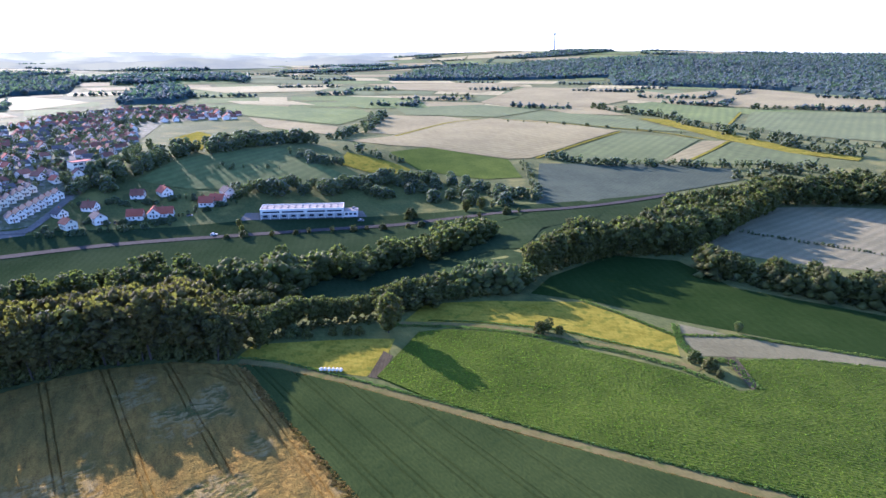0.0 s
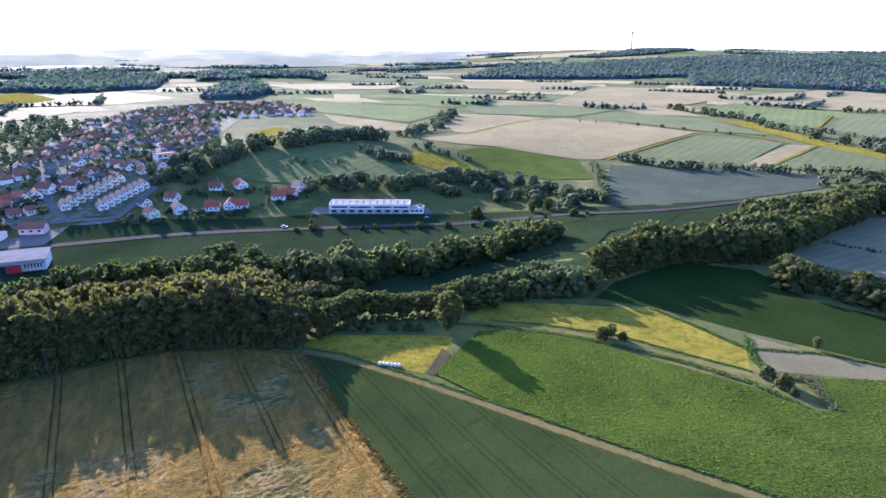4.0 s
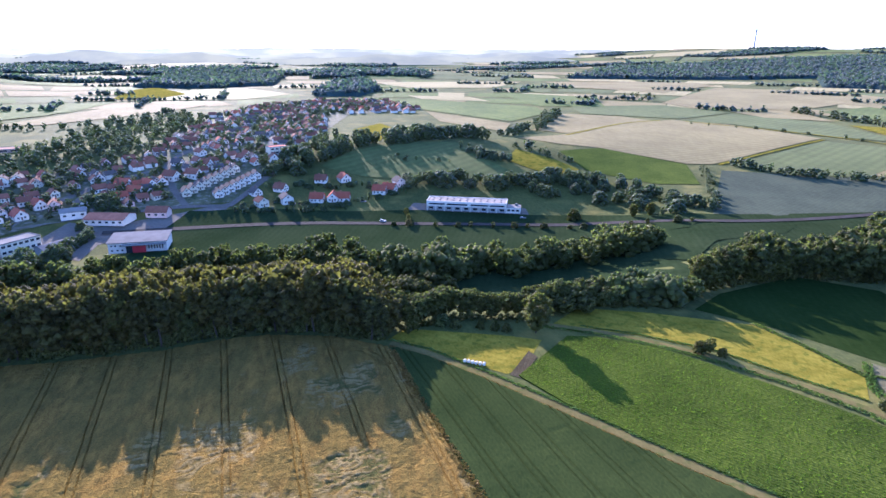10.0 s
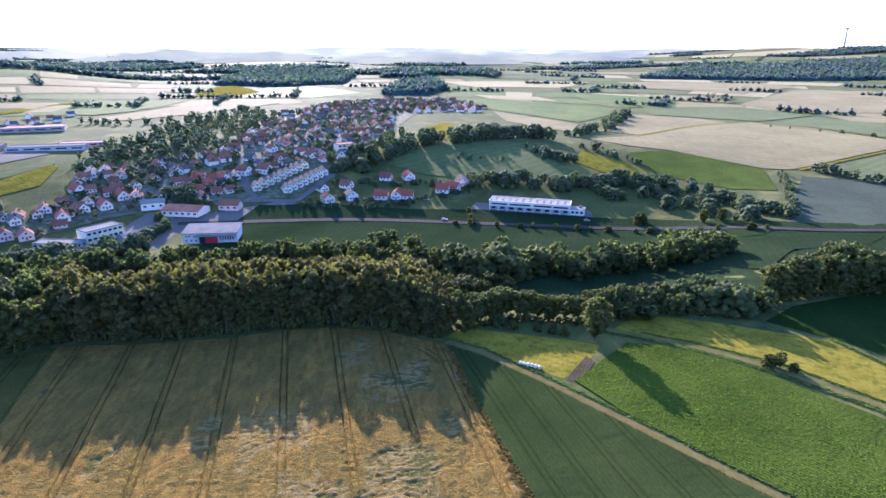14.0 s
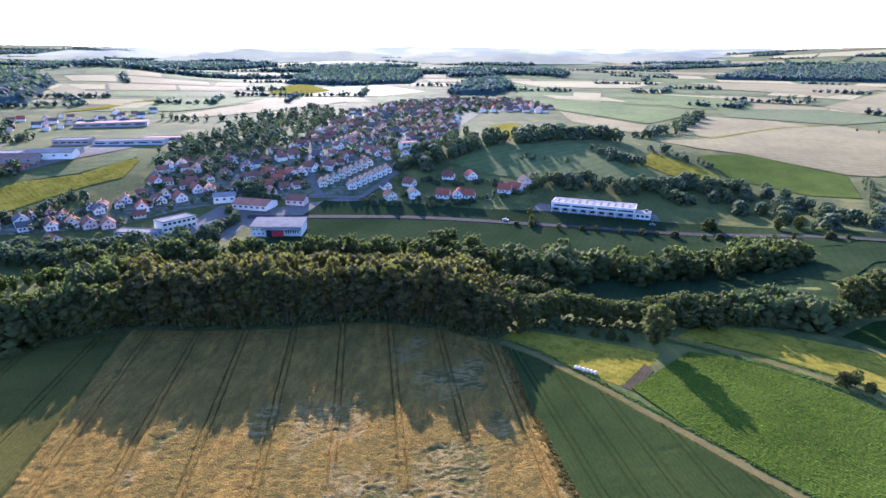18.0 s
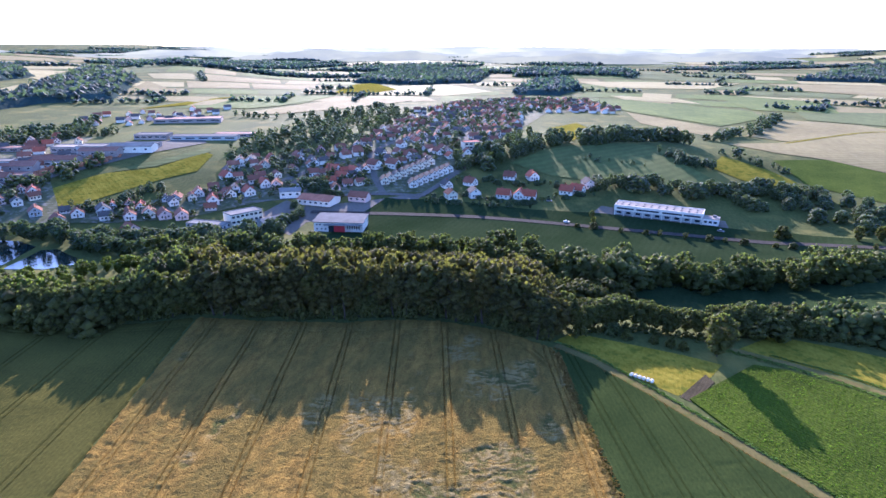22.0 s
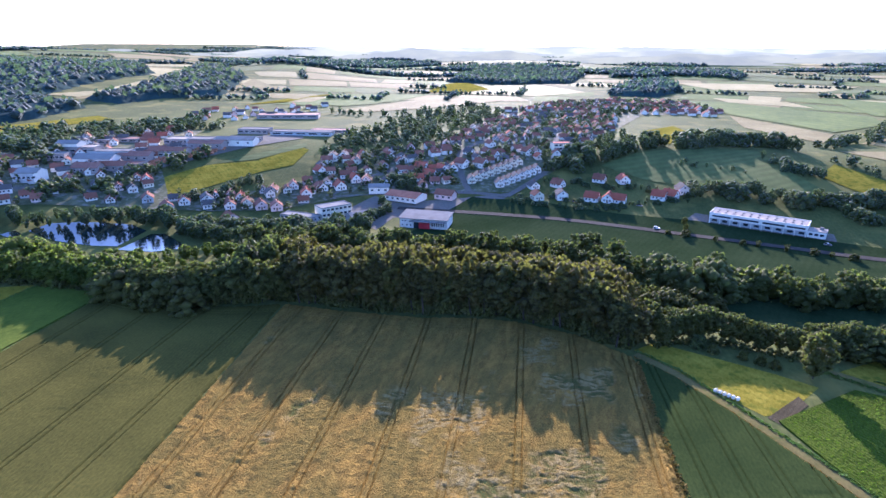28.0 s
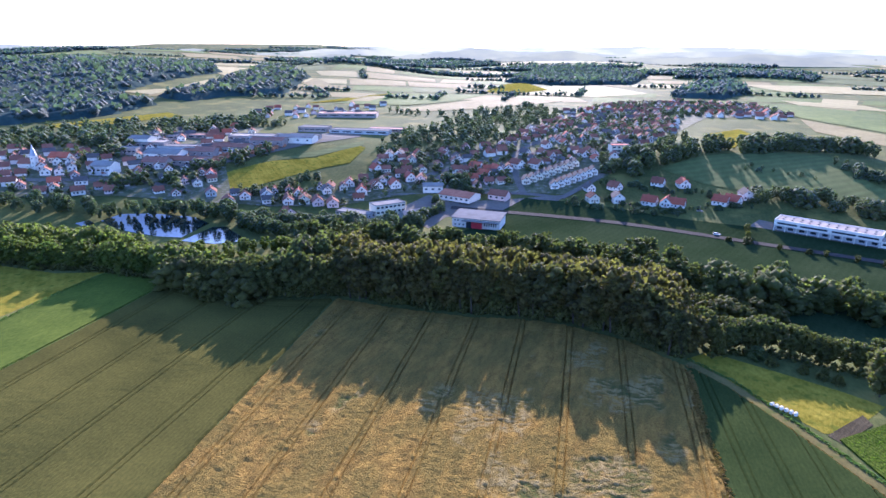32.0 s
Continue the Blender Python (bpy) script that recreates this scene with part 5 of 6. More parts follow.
# ---- larger buildings ----
def flat_block(name, label, spot, turn, wide, deep, tall, wall, roof, storeys=2, windows=6, category="building"):
    """A flat-roofed block with a parapet and rows of windows."""
    base = new(name)
    part("wall", boxed((wide, deep, tall + 0.4), (0, 0, tall / 2 - 0.2)), wall, base)
    part("roof", boxed((wide - 0.6, deep - 0.6, 0.2), (0, 0, tall + 0.1)), roof, base)
    for x, y, a, b in ((0, deep / 2, wide + 0.1, 0.3), (0, -deep / 2, wide + 0.1, 0.3), (wide / 2, 0, 0.3, deep - 0.31), (-wide / 2, 0, 0.3, deep - 0.31)):
        part("parapet", boxed((a, b, 0.6), (x, y, tall + 0.25)), METAL, base)
    for s in range(storeys):
        z = (s + 0.55) * tall / storeys
        for k in range(windows):
            window_at(base, (-wide / 2 + (k + 0.5) * wide / windows, -deep / 2 - 0.03, z), round(wide / windows * 0.7, 1), 1.5, 0)
        for k in range(max(1, windows // 3)):
            window_at(base, (wide / 2 + 0.03, -deep / 2 + (k + 0.5) * deep / max(1, windows // 3), z), 2.0, 1.5, 90)
    place(base, spot, turn)
    return tagged(base, label, category)


def pitched_hall(name, label, spot, turn, wide, deep, eaves, ridge, wall, roof, windows=5, category="hall"):
    base = new(name)
    part("wall", extruded([(-deep / 2, -0.3), (deep / 2, -0.3), (deep / 2, eaves), (0, ridge), (-deep / 2, eaves)], wide), wall, base)
    part("roof", extruded([(-deep / 2 - 0.6, eaves - 0.15), (0, ridge + 0.05), (deep / 2 + 0.6, eaves - 0.15), (deep / 2 + 0.6, eaves + 0.1), (0, ridge + 0.35), (-deep / 2 - 0.6, eaves + 0.1)], wide + 1.0), roof, base)
    for k in range(windows):
        window_at(base, (deep / 2 + 0.03, -wide / 2 + (k + 0.5) * wide / windows, eaves * 0.55), 2.0, 1.4, 90)
    place(base, spot, turn - 90)
    return tagged(base, label, category)


def long_building():
    """The long white two-storey building: recessed ground floor behind posts, ribbon windows, flat gravel roof."""
    base = new("commercial_building")
    p, q = (67, 430.1), (120.5, 410.9)
    L, D = math.hypot(q[0] - p[0], q[1] - p[1]), 15.0
    turn = math.atan2(q[1] - p[1], q[0] - p[0])
    part("lower_wall", boxed((L - 1.0, D - 2.5, 3.4), (0, 1.0, 1.5)), PLASTER["grey"], base)
    part("upper_wall", boxed((L, D, 3.3), (0, 0, 4.95), 0.05), PLASTER["white"], base)
    for k in range(10):
        part("post", boxed((0.45, 0.45, 3.5), (-L / 2 + 0.4 + k * (L - 0.8) / 9, -D / 2 + 0.3, 1.55)), PLASTER["white"], base)
    for x, w in ((-0.37 * L, 0.2 * L), (-0.11 * L, 0.26 * L), (0.17 * L, 0.22 * L), (0.39 * L, 0.18 * L)):
        part("ribbon_window", boxed((w, 0.12, 1.1), (x, -D / 2 - 0.03, 5.0)), GLASS, base, "dark ribbon window")
    for k in range(9):
        window_at(base, (-L / 2 + 3 + k * (L - 6) / 8, -D / 2 + 2.2, 1.6), 3.2, 1.8, 0)
    roof = part("roof", boxed((L - 0.8, D - 0.8, 0.16), (0, 0, 6.7)), GRAVEL, base, "brown gravel roof")
    for x, y, a, b in ((0, D / 2, L + 0.1, 0.4), (0, -D / 2, L + 0.1, 0.4), (L / 2, 0, 0.4, D - 0.42), (-L / 2, 0, 0.4, D - 0.42)):
        part("parapet", boxed((a, b, 0.7), (x, y, 6.8)), PLASTER["white"], base)
    for k in range(22):
        part("skylight", boxed((1.2, 1.2, 0.5), (-L / 2 + 4 + (k % 11) * (L - 8) / 10, -2.5 + 5.0 * (k // 11), 7.0), 0.12), METAL, roof, "pale roof dome")
    part("annex_wall", boxed((10.0, 9.0, 4.0), (L / 2 + 5.03, -1.0, 1.8)), PLASTER["white"], base)
    annex = part("annex_roof", boxed((10.3, 9.3, 0.3), (L / 2 + 5.2, -1.0, 3.95)), GRAVEL, base)
    part("roof_unit", boxed((2.2, 1.6, 1.4), (L / 2 + 7.0, 0.5, 4.8), 0.08), METAL, annex)
    for k in range(3):
        window_at(base, (L / 2 + 2 + k * 3.0, -5.53, 1.9), 2.2, 1.6, 0)
    place(base, ((p[0] + q[0]) / 2 - math.sin(turn) * D / 2, (p[1] + q[1]) / 2 + math.cos(turn) * D / 2), math.degrees(turn))
    tagged(base, "long white two-storey building with a flat gravel roof", "building")


long_building()


def curved_hall():
    """A white hall under a sloping metal roof, its middle faced in red."""
    base = new("sports_hall")
    part("wall", extruded([(-8.0, -0.3), (9.0, -0.3), (9.0, 6.0), (-8.0, 7.4)], 32.0), PLASTER["white"], base)
    part("roof", extruded([(-8.6, 7.4), (9.8, 5.95), (9.8, 6.35), (-8.6, 7.8)], 33.4), METAL, base, "pale sheet metal roof")
    part("canopy", boxed((5.0, 24.0, 0.4), (10.0, 4.0, 5.0), 0.05), METAL, base)
    part("red_front", boxed((1.4, 7.0, 4.6), (9.5, 1.0, 2.3)), REDPANEL, base, "red entrance panel")
    part("glass_front", boxed((1.2, 3.4, 4.4), (9.4, -4.4, 2.2)), GLASS, base)
    for k in range(6):
        window_at(base, (9.03, 6.2 + k * 1.5, 3.0), 0.8, 2.6, 90)
    for y, z in ((-14, 4.4), (-12, 4.4), (-14, 1.6), (-11, 1.6), (-9, 4.2), (-8.4, 1.6)):
        window_at(base, (9.03, y, z), 1.2, 1.0, 90)
    place(base, (-113.8, 384), -90 + 2)
    tagged(base, "white hall with a sloping metal roof and red entrance", "hall")


curved_hall()
flat_block("school", "white flat-roofed school block with ribbon windows", (-177.6, 375.9), 52, 22, 11, 10.0, PLASTER["cream"], METAL, 3, 7)
flat_block("school_wing", "low white flat-roofed school wing", (-194.9, 361.8), -6, 26, 9, 5.8, PLASTER["grey"], METAL, 2, 8)
pitched_hall("gymnasium", "low grey gymnasium with a shallow metal roof", (-160.8, 381.4), 50, 17, 11, 4.0, 5.4, PLASTER["grey"], METAL)
pitched_hall("supermarket", "low white store with a red-brown hipped roof", (-143, 427.5), -12, 26, 17, 3.6, 6.0, PLASTER["white"], TILE["brown"], 6, "store")
pitched_hall("workshop", "white workshop hall with a metal roof", (-167.1, 434.5), 20, 15, 11, 4.6, 6.2, PLASTER["white"], METAL, 3)
pitched_hall("brick_house_block", "brown-roofed building beside a paved yard", (-115.4, 437.5), -10, 14, 9, 3.4, 6.6, PLASTER["rose"], TILE["brown"], 3, "building")
SHED = plain("grey_brick", (0.24, 0.19, 0.16), (0.34, 0.28, 0.24), 1.0, 0.9, 0.1)
RUSTROOF = plain("rusty_sheet_roof", (0.2, 0.1, 0.07), (0.29, 0.16, 0.11), 3.0, 0.9, 0.05)
for k, (spot, turn, wide, deep, tall, roof) in enumerate((
        ((-416.8, 413.4), 15, 26, 14, 9, GRAVEL), ((-392, 416.1), 12, 34, 12, 7, METAL), ((-371.3, 399.3), 12, 40, 14, 6, METAL), ((-421, 389.8), 20, 18, 12, 8, METAL), ((-401.5, 345.8), 20, 16, 12, 9, GRAVEL),
        ((-335.9, 487.7), 10, 26, 12, 6, METAL), ((-325.1, 503.9), 10, 30, 14, 6, METAL), ((-349, 475.8), 10, 22, 16, 9, METAL), ((-369.9, 668.9), 20, 70, 26, 8, METAL), ((-341.5, 550.1), 10, 30, 16, 7, METAL),
        ((-292.5, 554.8), 10, 60, 14, 5, METAL), ((-273.9, 580.8), 10, 40, 14, 5, METAL), ((-368, 476.3), 10, 30, 16, 7, GRAVEL), ((-362.6, 434.1), 10, 30, 12, 5, METAL), ((-412.4, 467.8), 12, 40, 12, 6, METAL), ((-435.5, 449.6), 12, 30, 12, 6, GRAVEL))):
    words = ("brown brick factory hall with a flat roof", "pale flat-roofed factory hall", "grey factory hall with a rusty roof")[k % 3]
    flat_block("factory_hall", words, spot, turn, wide, deep, tall * (0.62, 0.7, 0.5)[k % 3], (SHED, PLASTER["grey"], SHED)[k % 3], (roof, roof, RUSTROOF)[k % 3], 1, 5, "hall")["group"] = "factory halls"
for spot, wide, deep, eaves, top, k in (((-388, 396.2), 30, 16, 5, 8, 0), ((-369.2, 417.8), 26, 14, 4.5, 7, 1), ((-356.6, 439.6), 34, 14, 4.5, 6.5, 2), ((-380.1, 378.9), 20, 12, 4.5, 7.5, 1), ((-368.9, 392.4), 22, 12, 4, 6.5, 2), ((-340, 470.5), 30, 14, 5, 7, 1), ((-324.7, 490.4), 36, 16, 5, 7, 0), ((-426.3, 410.9), 18, 13, 8, 10, 0), ((-399.7, 347.2), 16, 12, 7, 9.5, 0)):
    pitched_hall("factory_shed", "%s factory shed with a pitched roof" % ("white-walled", "brown brick", "grey brick")[k], spot, 12, wide, deep, eaves, top, (PLASTER["white"], SHED, SHED)[k], (METAL, RUSTROOF, TILE["brown"])[k], 4, "hall")["group"] = "factory sheds"
flat_block("apartment_block", "red-roofed apartment block above the village", (-43.2, 554.9), 25, 16, 11, 9, PLASTER["cream"], TILE["red"], 3, 4)


def brick_stacks(outline):
    bm = bmesh.new()
    r = random.Random(8)
    for x, y in scatter(outline, 3.6, 8):
        if r.random() < 0.75:
            box(bm, (3.0, 2.4, r.choice((1.2, 2.2, 2.6))), (x, y, height(x, y) + 1.0), 0.2)
    tagged(part("brick_stacks", bm, BRICKSTACK), "long rows of orange brick pallets", "stacks", kind="stuff")


brick_stacks([(-370.3, 408.1), (-335.7, 482.9), (-320.6, 469.4), (-348.4, 405.8)])
field("factory_yard", "grey paved factory yard", [(-391.7, 378), (-407.1, 419.3), (-368, 476.3), (-328.9, 529.9), (-300.1, 569), (-281.3, 533.7), (-311.3, 482.3), (-340.9, 410.4), (-356.9, 382.9)], PAVING, 0.05, 0.0, "yard")
field("school_yard", "grey paved yard between the public buildings", [(-178.6, 389.7), (-167.4, 426.1), (-146.7, 419.1), (-101.5, 442.2), (-71.3, 459.6), (-73.7, 440), (-95.3, 426.2), (-103.7, 418.7), (-140, 389.8), (-142, 363.6)], PAVING, 0.05, 0.0, "yard")


def church(spot):
    base = new("church")
    part("tower", boxed((6.5, 6.5, 19), (0, 0, 9.2), 0.1), PLASTER["white"], base)
    bm = bmesh.new()
    bmesh.ops.create_cone(bm, segments=8, radius1=4.4, radius2=0.05, depth=15, cap_ends=True, matrix=Matrix.Translation((0, 0, 26.2)))
    part("spire", bm, SLATE, base, "pale slate spire")
    nave = part("nave", extruded([(-6, -0.3), (6, -0.3), (6, 8), (0, 14), (-6, 8)], 20), PLASTER["white"], base)
    roof = part("roof", extruded([(-6.6, 7.5), (0, 14.1), (6.6, 7.5), (6.6, 7.9), (0, 14.6), (-6.6, 7.9)], 20.8), TILE["brown"], base)
    for o in (nave, roof):
        o.matrix_local = Matrix.Translation((-14, 2, 0)) @ Matrix.Rotation(radians(90), 4, "Z")
    for z in (9, 15):
        window_at(base, (0, -3.28, z), 1.2, 2.4, 0)
        window_at(base, (3.28, 0, z), 1.2, 2.4, 90)
    place(base, spot, 10)
    base.matrix_world = base.matrix_world @ Matrix.Scale(0.56, 4)
    tagged(base, "white church with a tall pale spire", "church")


church((-444.6, 324.8))
pitched_hall("town_hall", "large old building with a red tile roof", (-443, 345.6), 15, 15, 9, 4.6, 8.2, PLASTER["cream"], TILE["red"], 6, "building")

# ---- ponds ----
water = Nodes("pond_water", 0.07, 0.35)
water.colour((0.015, 0.022, 0.018)).bump(water.noise(1.5, 2), 0.01)
field("pond", "still fish pond reflecting the sky", [(-340, 286), (-338, 300), (-322, 311), (-307.2, 316), (-293, 319.7), (-278.3, 315.1), (-276.5, 287.3), (-290.9, 283.1), (-318, 281)], water.mat, 0.1, 0.0, "pond")
field("pond", "still fish pond reflecting the sky", [(-272, 282.4), (-272.3, 311.2), (-264.6, 314.9), (-245.1, 304.6), (-237.7, 295.2), (-249.9, 285.4)], water.mat, 0.1, 0.0, "pond")
field("pond", "narrow pond behind the dam", [(-349.7, 274.9), (-346.9, 283.1), (-339.1, 280.4), (-341.3, 273.8)], water.mat, 0.1, 0.0, "pond")

# ---- village trees ----
for k, (tall, gap, kinds, outline) in enumerate((
        (6, 9, ["round", "bush"], [(-297.6, 355.3), (-298.1, 375.5), (-265.2, 393.3), (-226, 428.5), (-229.8, 488.3), (-205.6, 520.1), (-149.6, 545), (-64.9, 586.2), (-44.2, 539.6), (-110.6, 494.6), (-113.9, 463.4), (-191, 416.4), (-220.5, 383.1), (-261.9, 359.4)]),
        (6, 9, ["round", "bush"], [(-149.6, 545), (-139.5, 686.9), (-76.1, 824.7), (5.3, 837.5), (-3.7, 660.1), (-45.1, 546.7), (-64.9, 586.2), (-116.3, 581.5)]),
        (6, 10.5, ["round", "bush"], [(-137.9, 812.6), (-95.3, 928.5), (-6.6, 1002.6), (90.2, 981.6), (132.9, 877.6), (29.8, 834.8), (-76.1, 824.7)]),
        (6, 15, ["round", "bush"], [(-459.8, 233.2), (-557.2, 289.9), (-514.9, 347.2), (-419, 376.2), (-358.5, 384.7), (-320.7, 374.7), (-367.1, 320.6)]),
        (8, 13, ["round", "bush"], [(-241.3, 478.4), (-254.3, 527.5), (-248.3, 625), (-241.5, 736.8), (-175.6, 851.2), (-132.5, 783.6), (-139.5, 686.9), (-149.6, 545), (-205.6, 520.1), (-229.8, 488.3)]),
        (10, 12, ["round", "bush"], [(-570.3, 297.1), (-689.1, 363.2), (-587.1, 398.2), (-539.9, 482.3), (-457.4, 573.6), (-452.9, 629.9), (-409.6, 549.5), (-490.9, 478), (-453.4, 391.2)]),
        (10, 12, ["round"], [(-65.7, 527.2), (-36, 548.9), (-2, 605.2), (32, 642.8), (3.2, 589.8), (-21.2, 538), (-36, 509.1)]))):
    wood("garden_trees", "garden trees and bushes among the houses", [p for p in scatter(outline, gap, 80 + k) if off_street(p)], tall, kinds, "far" if k != 6 else "mid", LEAF_GARDEN, 80 + k, "trees")
wood("riverside_trees", "tall trees round the fish ponds", along([(-439.2, 236.5), (-405.9, 266.6), (-370.9, 287), (-338.8, 293.5), (-326, 304.6), (-302.4, 320.4), (-275.8, 327.8), (-253.5, 322.6), (-230, 308.3), (-197.4, 315), (-175.5, 332.7), (-162.6, 355.3)], 2.8, 14, 90), 10.5, ["round", "pine"], "mid", LEAF_GARDEN, 90)
wood("riverside_trees", "trees beside the public buildings", along([(-256.8, 326.9), (-226.9, 334.7), (-200.7, 341), (-174.6, 346.5), (-149.4, 362)], 2.6, 14, 91), 9, ["round", "bush"], "mid", LEAF_GARDEN, 91)

wood("riverside_trees", "trees before the fish ponds", along([(-349.6, 252.9), (-309.2, 260), (-273.4, 255.6), (-245.4, 259.6), (-222.4, 264.6), (-212.3, 279.9), (-198.1, 291.2)], 3.6, 14, 92), 8, ["round"], "mid", LEAF_BRIGHT, 92)
wood("garden_trees", "trees and bushes round the public buildings", along([(-165.4, 452.2), (-151.1, 465.2), (-154.4, 450), (-131, 445.6)], 3.5, 10, 93) + along([(-211.8, 344.4), (-187.2, 344.1), (-164.1, 353.7), (-145.4, 365.7)], 3.5, 8, 94) + along([(-151.9, 381.9), (-149.7, 403.5), (-156.2, 415)], 3, 6, 95) + along([(-287.9, 367.1), (-272.7, 385.5), (-267.8, 403.8), (-262.4, 423.1)], 5, 10, 97), 6.5, ["round", "bush"], "mid", LEAF_GARDEN, 93, "trees")
wood("garden_trees", "trees between the factory and the town", along([(-435.8, 352.4), (-445.1, 390.7), (-447.7, 432.5), (-446.6, 476.6), (-429.6, 533), (-394.3, 576.9)], 3.5, 40, 96) + along([(-352.4, 388), (-334.8, 404.2), (-335.1, 432.6), (-327.9, 461)], 4, 14, 98) + along([(-380.9, 328.8), (-360.3, 346.7), (-331.5, 357.1)], 4, 20, 99), 9, ["round", "bush"], "far", LEAF_GARDEN, 94, "trees")

wood("garden_trees", "hedges and small trees round the detached houses", along([(-62, 446), (-40, 462), (-20, 448), (2, 449), (20, 452), (30, 462), (50, 462), (62, 474)], 3.6, 9, 101) + along([(-48, 490), (-20, 486), (0, 484), (22, 486), (36, 480)], 4, 10, 102) + along([(-66, 440), (-30, 440), (10, 440)], 7, 3, 103), 4, ["round", "bush"], "mid", LEAF_GARDEN, 104, "trees")
wood("roadside_bushes", "scattered bushes along the country road", along([(40, 402), (90, 394), (140, 380), (185, 352), (215, 332)], 12, 6, 105), 4.5, ["bush", "round"], "mid", LEAF_OAK, 105, "shrubs")

# ---- single trees and bushes ----
tree((70, 198), 15.5, "round", LEAF_OAK, 1.0, 1, "tall round tree standing alone at the meadow's edge")
for spot, tall, kind, mat, words in (
        ((37.6, 211), 4.5, "bush", LEAF_WILLOW, "bush at the wood's edge"), ((42, 208), 3.5, "bush", LEAF_OAK, "bush at the wood's edge"), ((56, 204), 3.5, "bush", LEAF_OAK, "low bush by the meadow"), ((60, 202), 3.2, "bush", LEAF_OAK, "low bush by the meadow"), ((51, 206), 3, "bush", LEAF_OAK, "low bush by the meadow"),
        ((121, 174), 4.2, "bush", LEAF_OAK, "dark bush on the field margin"), ((124, 173), 5.5, "round", LEAF_WILLOW, "small tree on the field margin"), ((127, 170), 3, "bush", LEAF_OAK, "dark bush on the field margin"),
        ((187, 141), 4.5, "round", LEAF_WILLOW, "small round tree on the field margin"), ((154.9, 125.2), 4.5, "bush", LEAF_OAK, "thorn bush at the field corner"), ((154.8, 131.8), 4, "bush", LEAF_WILLOW, "thorn bush at the field corner"), ((153.8, 120.4), 2.5, "bush", LEAF_OAK, "thorn bush at the field corner"),
        ((162.9, 389.9), 8, "bush", LEAF_OAK, "round tree beside the road"), ((195.8, 369.9), 9, "round", LEAF_OAK, "round tree beside the road"), ((204.6, 363.9), 9, "round", LEAF_OAK, "round tree beside the road"), ((51.4, 421.9), 6, "round", LEAF_OAK, "small tree beside the road"), ((51.5, 412.2), 5, "round", LEAF_WILLOW, "small tree beside the road")):
    tree(spot, tall, kind, mat, 1.0, int(spot[0]) % 6, words, "bush" if kind == "bush" else "tree", "single trees", "bush" if kind == "bush" else "tree")


# ---- wrapped bales, cars, mast ----
def bale():
    base = new("hay_bale")
    bm = bmesh.new()
    bmesh.ops.create_cone(bm, segments=20, radius1=0.55, radius2=0.55, depth=1.1, cap_ends=True, matrix=Matrix.Translation((0, 0, 0.54)) @ Matrix.Rotation(radians(90), 4, "X"))
    bmesh.ops.bevel(bm, geom=[e for e in bm.edges if len(e.link_faces) == 2 and e.calc_face_angle() > 1], offset=0.12, segments=2, affect="EDGES")
    part("wrap", bm, FOIL, base)
    return tagged(base, "round bale wrapped in white foil", "bale", "row of bales")


first = bale()
for k in range(6):
    m = Matrix.Translation((39.6 + 1.15 * k, 181.4 - 0.66 * k, height(40, 181) + 0.06)) @ Matrix.Rotation(radians(-30 + 9 * (k % 3 - 1)), 4, "Z")
    if k:
        copy_thing(first, m)
    else:
        first.matrix_world = m


def car(paint, spot, turn):
    base = new("car")
    part("body", extruded([(-2.1, 0.35), (2.1, 0.35), (2.15, 0.75), (1.2, 0.92), (-2.0, 0.95), (-2.15, 0.7)], 1.75), paint, base)
    part("cabin", extruded([(-1.9, 0.93), (1.0, 0.9), (0.4, 1.45), (-1.5, 1.48)], 1.5), GLASS, base)
    for x in (-1.35, 1.35):
        for y in (-0.8, 0.8):
            bm = bmesh.new()
            bmesh.ops.create_cone(bm, segments=14, radius1=0.33, radius2=0.33, depth=0.22, cap_ends=True, matrix=Matrix.Translation((x, y, 0.33)) @ Matrix.Rotation(radians(90), 4, "X"))
            wheel = part("wheel", bm, RUBBER, base)
            bm = bmesh.new()
            bmesh.ops.create_cone(bm, segments=10, radius1=0.2, radius2=0.18, depth=0.24, cap_ends=True, matrix=Matrix.Translation((x, y, 0.33)) @ Matrix.Rotation(radians(90), 4, "X"))
            part("rim", bm, STEEL, wheel)
    place(base, spot, turn)
    base.matrix_world = Matrix.Translation((0, 0, 0.2)) @ base.matrix_world
    return base


for spot, turn, paint, words in (((33.8, 413.3), -5, PLASTER["white"], "white car on the country road"), ((-27.5, 453.3), 10, METAL, "silver car parked by the houses"), ((-21.5, 452.8), 10, RUBBER, "black car parked by the houses"), ((23.5, 452.4), -5, METAL, "silver car parked by the houses"), ((130.3, 402), -20, METAL, "silver car beside the long building")):
    tagged(car(paint, spot, turn), words, "car", "cars")


def mast(spot):
    base = new("radio_mast")
    bm = bmesh.new()
    bmesh.ops.create_cone(bm, segments=12, radius1=4.6, radius2=3.0, depth=90, cap_ends=True, matrix=Matrix.Translation((0, 0, 44)))
    part("shaft", bm, CONCRETE, base)
    bm = bmesh.new()
    bmesh.ops.create_cone(bm, segments=16, radius1=7.5, radius2=7.5, depth=8, cap_ends=True, matrix=Matrix.Translation((0, 0, 84)))
    part("platform", bm, CONCRETE, base)
    place(base, spot)
    tagged(base, "tall grey radio mast on the ridge", "mast")


mast((2000, 2752))


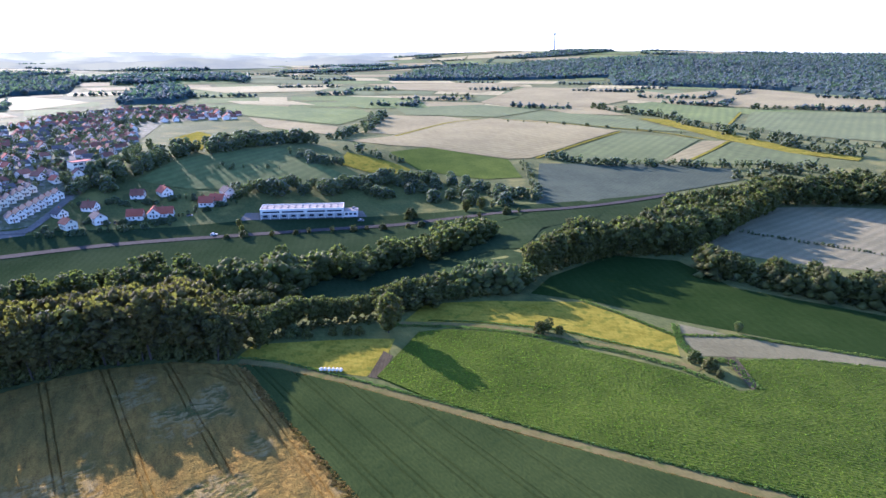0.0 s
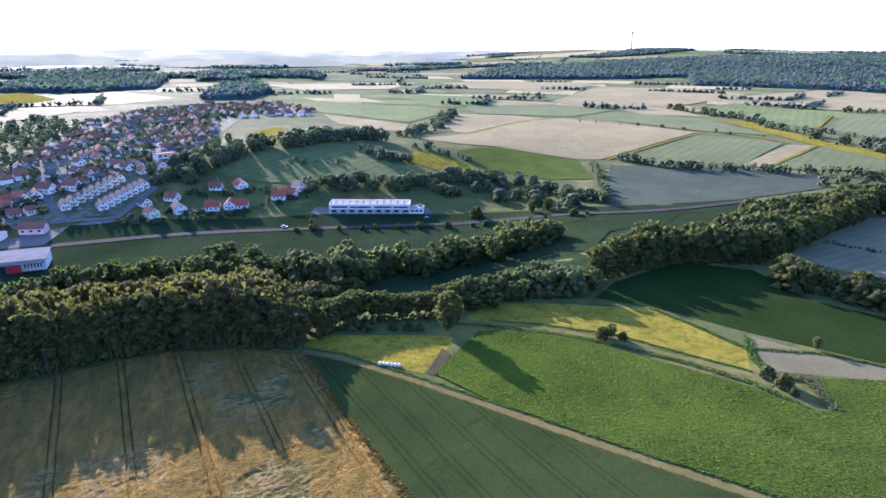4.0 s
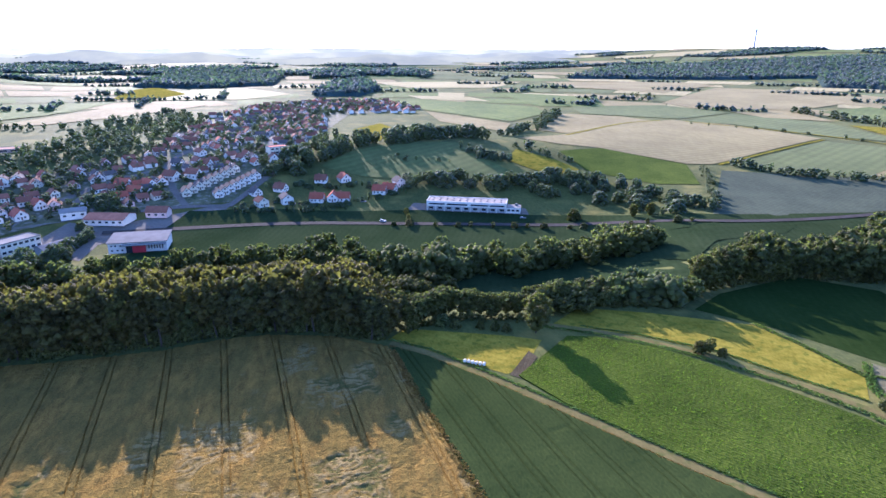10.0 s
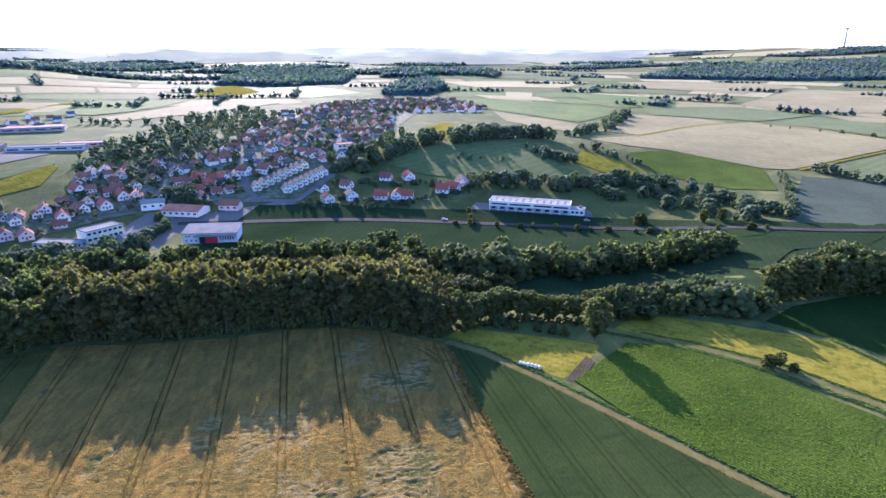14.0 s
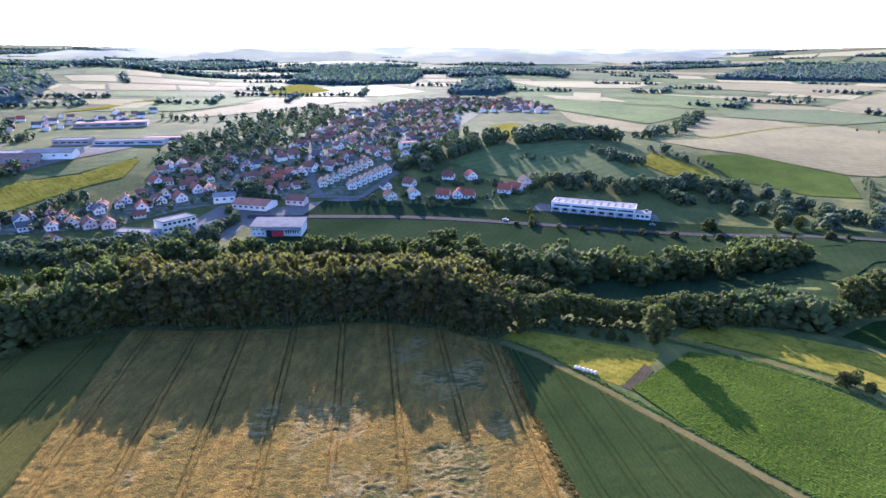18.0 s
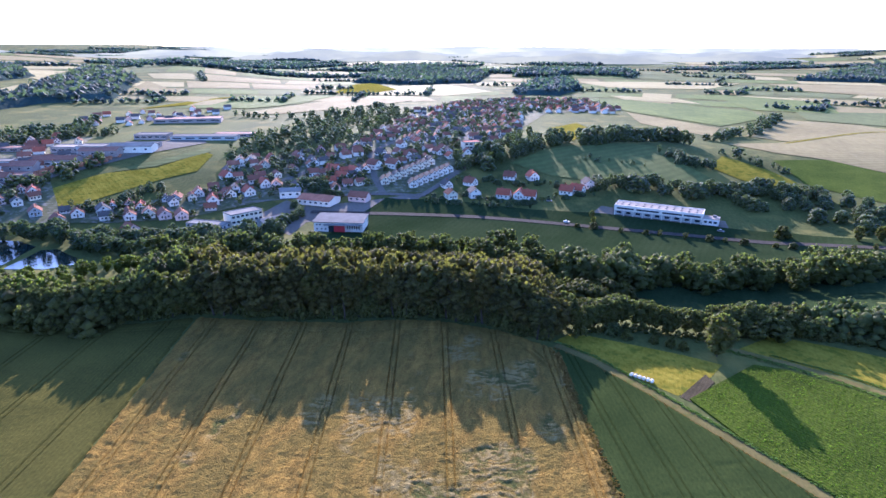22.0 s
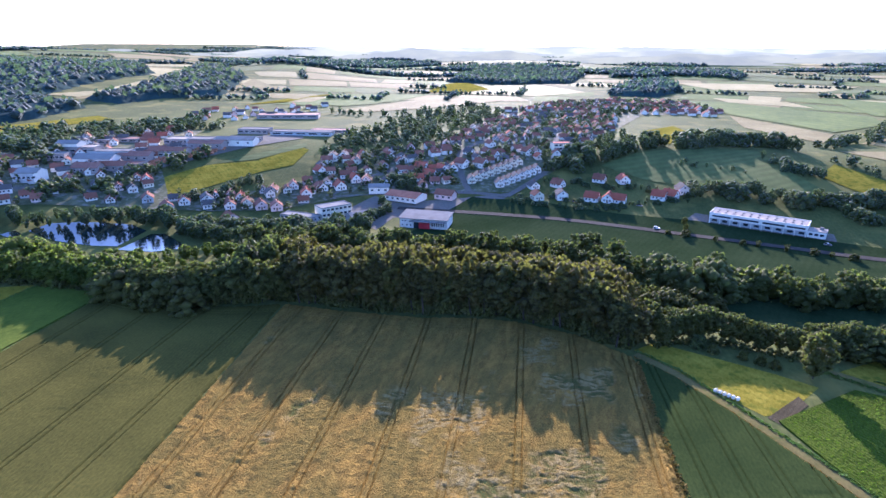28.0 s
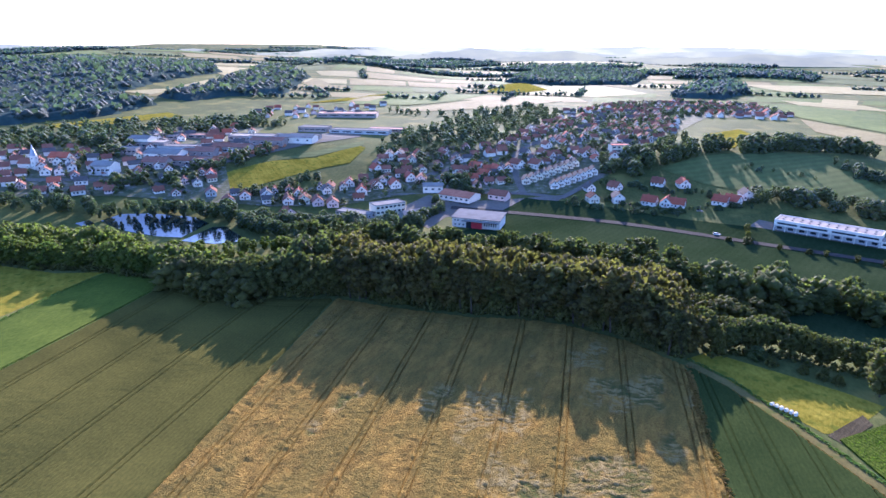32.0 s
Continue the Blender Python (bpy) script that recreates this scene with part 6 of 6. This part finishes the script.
# ---- crops that can be told apart: maize plants in rows, lodged and ragged wheat ----
def tufts(name, label, spots, size, tall, material, seed, category, lift=0.0):
    """Small leafy tufts, two bent blades each, in one mesh."""
    r = np.random.default_rng(seed)
    p = np.array(spots)
    n = len(p)
    a = r.uniform(0, 6.283, n)
    s = size * r.uniform(0.6, 1.3, n)
    h = tall * r.uniform(0.6, 1.3, n)
    base = np.array([height(x, y) for x, y in spots[:1]])[0] + lift
    verts = []
    for k in range(2):
        c, d = np.cos(a + 1.57 * k) * s, np.sin(a + 1.57 * k) * s
        lean = r.normal(0, 0.3, (n, 2)) * s[:, None]
        verts += [np.stack([p[:, 0] - c, p[:, 1] - d, h * 0.75 + base], 1), np.stack([p[:, 0], p[:, 1], 0 * h + base], 1), np.stack([p[:, 0] + c, p[:, 1] + d, h * 0.75 + base], 1), np.stack([p[:, 0] + lean[:, 0], p[:, 1] + lean[:, 1], h + base], 1)]
    v = np.stack(verts, 1).reshape(-1, 3)
    q = (4 * np.arange(2 * n))[:, None] + np.arange(4)[None]
    me = bpy.data.meshes.new(name)
    me.vertices.add(len(v))
    me.vertices.foreach_set("co", v.astype(np.float32).ravel())
    me.loops.add(q.size)
    me.loops.foreach_set("vertex_index", q.astype(np.int32).ravel())
    me.polygons.add(len(q))
    me.polygons.foreach_set("loop_start", (4 * np.arange(len(q))).astype(np.int32))
    me.update(calc_edges=True)
    me.materials.append(material)
    tagged(new(name, me), label, category, kind="stuff")


def rows(outline, way, gap, pitch, seed, keep=1.0):
    r = random.Random(seed)
    u, n = (math.cos(radians(way)), math.sin(radians(way))), (-math.sin(radians(way)), math.cos(radians(way)))
    lo = [min(x * e[0] + y * e[1] for x, y in outline) for e in (u, n)]
    hi = [max(x * e[0] + y * e[1] for x, y in outline) for e in (u, n)]
    out = []
    for j in range(int((hi[1] - lo[1]) / gap)):
        b = lo[1] + j * gap
        for i in range(int((hi[0] - lo[0]) / pitch)):
            a = lo[0] + (i + r.uniform(-0.3, 0.3)) * pitch
            p = (a * u[0] + b * n[0] + r.uniform(-0.1, 0.1), a * u[1] + b * n[1] + r.uniform(-0.1, 0.1))
            if r.random() < keep and inside(p, outline):
                out.append(p)
    return out


MAIZE_LEAF = leaves("maize_leaves", (0.055, 0.085, 0.006), (0.115, 0.15, 0.012), 0.5)
STRAW = leaves("bent_wheat", (0.13, 0.082, 0.022), (0.24, 0.155, 0.045), 0.15)
WEED = leaves("field_weeds", (0.06, 0.09, 0.02), (0.13, 0.17, 0.05), 0.3)
tufts("maize_plants", "rows of knee-high green maize plants", rows([(55.2, 169), (80.5, 192.4), (90, 190.5), (107.5, 178.6), (117.1, 167.1), (131.2, 147), (143.4, 128.3), (151.2, 110.4), (158, 108.2), (164.5, 125.7), (186.4, 114.9), (205.7, 98.9), (219.3, 84.1), (141.7, 47.4), (137.5, 56.5), (122.5, 74.7), (103, 99.1), (83.1, 123.9), (64.3, 150.7)], -51.5, 1.1, 0.5, 31), 0.4, 0.5, MAIZE_LEAF, 31, "maize")


tufts("field_edge", "ragged straw edge of the wheat field", along([(16.5, 194.1), (21.9, 156.5), (28.9, 117.5), (32.5, 96)], 0.07, 2.6, 45), 0.5, 0.65, STRAW, 45, "wheat", 0.02)

for k, (line, width, tall, mat) in enumerate((
        ([(17.1, 202.3), (29.4, 192.7), (45.1, 173.9), (63.9, 149.9), (83.1, 123.9), (102.7, 98.7), (122.1, 74.5), (137.1, 56.3)], 1.4, 0.5, WEED), ([(16.3, 197.4), (28.1, 187.2), (43.5, 169.2), (61.6, 145.1), (80.2, 119.7), (99.4, 95.3), (118.1, 71.5)], 1.0, 0.45, STRAW),
        ([(74.6, 203.1), (93.5, 192.6), (110.4, 179.3), (123.5, 165.5), (137, 147.9), (146.7, 131.4), (151.3, 113)], 2.2, 0.6, WEED), ([(88.3, 201.6), (107.2, 190.5), (128, 173.4), (141.3, 152.7), (153.1, 136.3)], 1.2, 0.4, WEED),
        ([(171.4, 156.6), (160.4, 143.3), (156.6, 130.9), (165.2, 126.7), (157.8, 109)], 3.0, 0.8, WEED), ([(154.3, 191.4), (159.1, 175.9), (163.9, 149.3), (185, 138.3), (214.4, 103.8)], 2.0, 0.6, WEED), ([(164.3, 127.1), (188.3, 116.2), (207.7, 100)], 1.6, 0.5, WEED),
        ([(-194.8, 193.2), (-189.4, 146.8), (-187.3, 114)], 1.2, 0.4, WEED), ([(-230.2, 192.7), (-228, 163.7), (-223.7, 139.6)], 2.0, 0.5, WEED))):
    tufts("grass_verge", "long uncut grass along the field margin", along(line, 0.16, width, 300 + k), 0.4, tall, mat, 300 + k, "grass", 0.0)
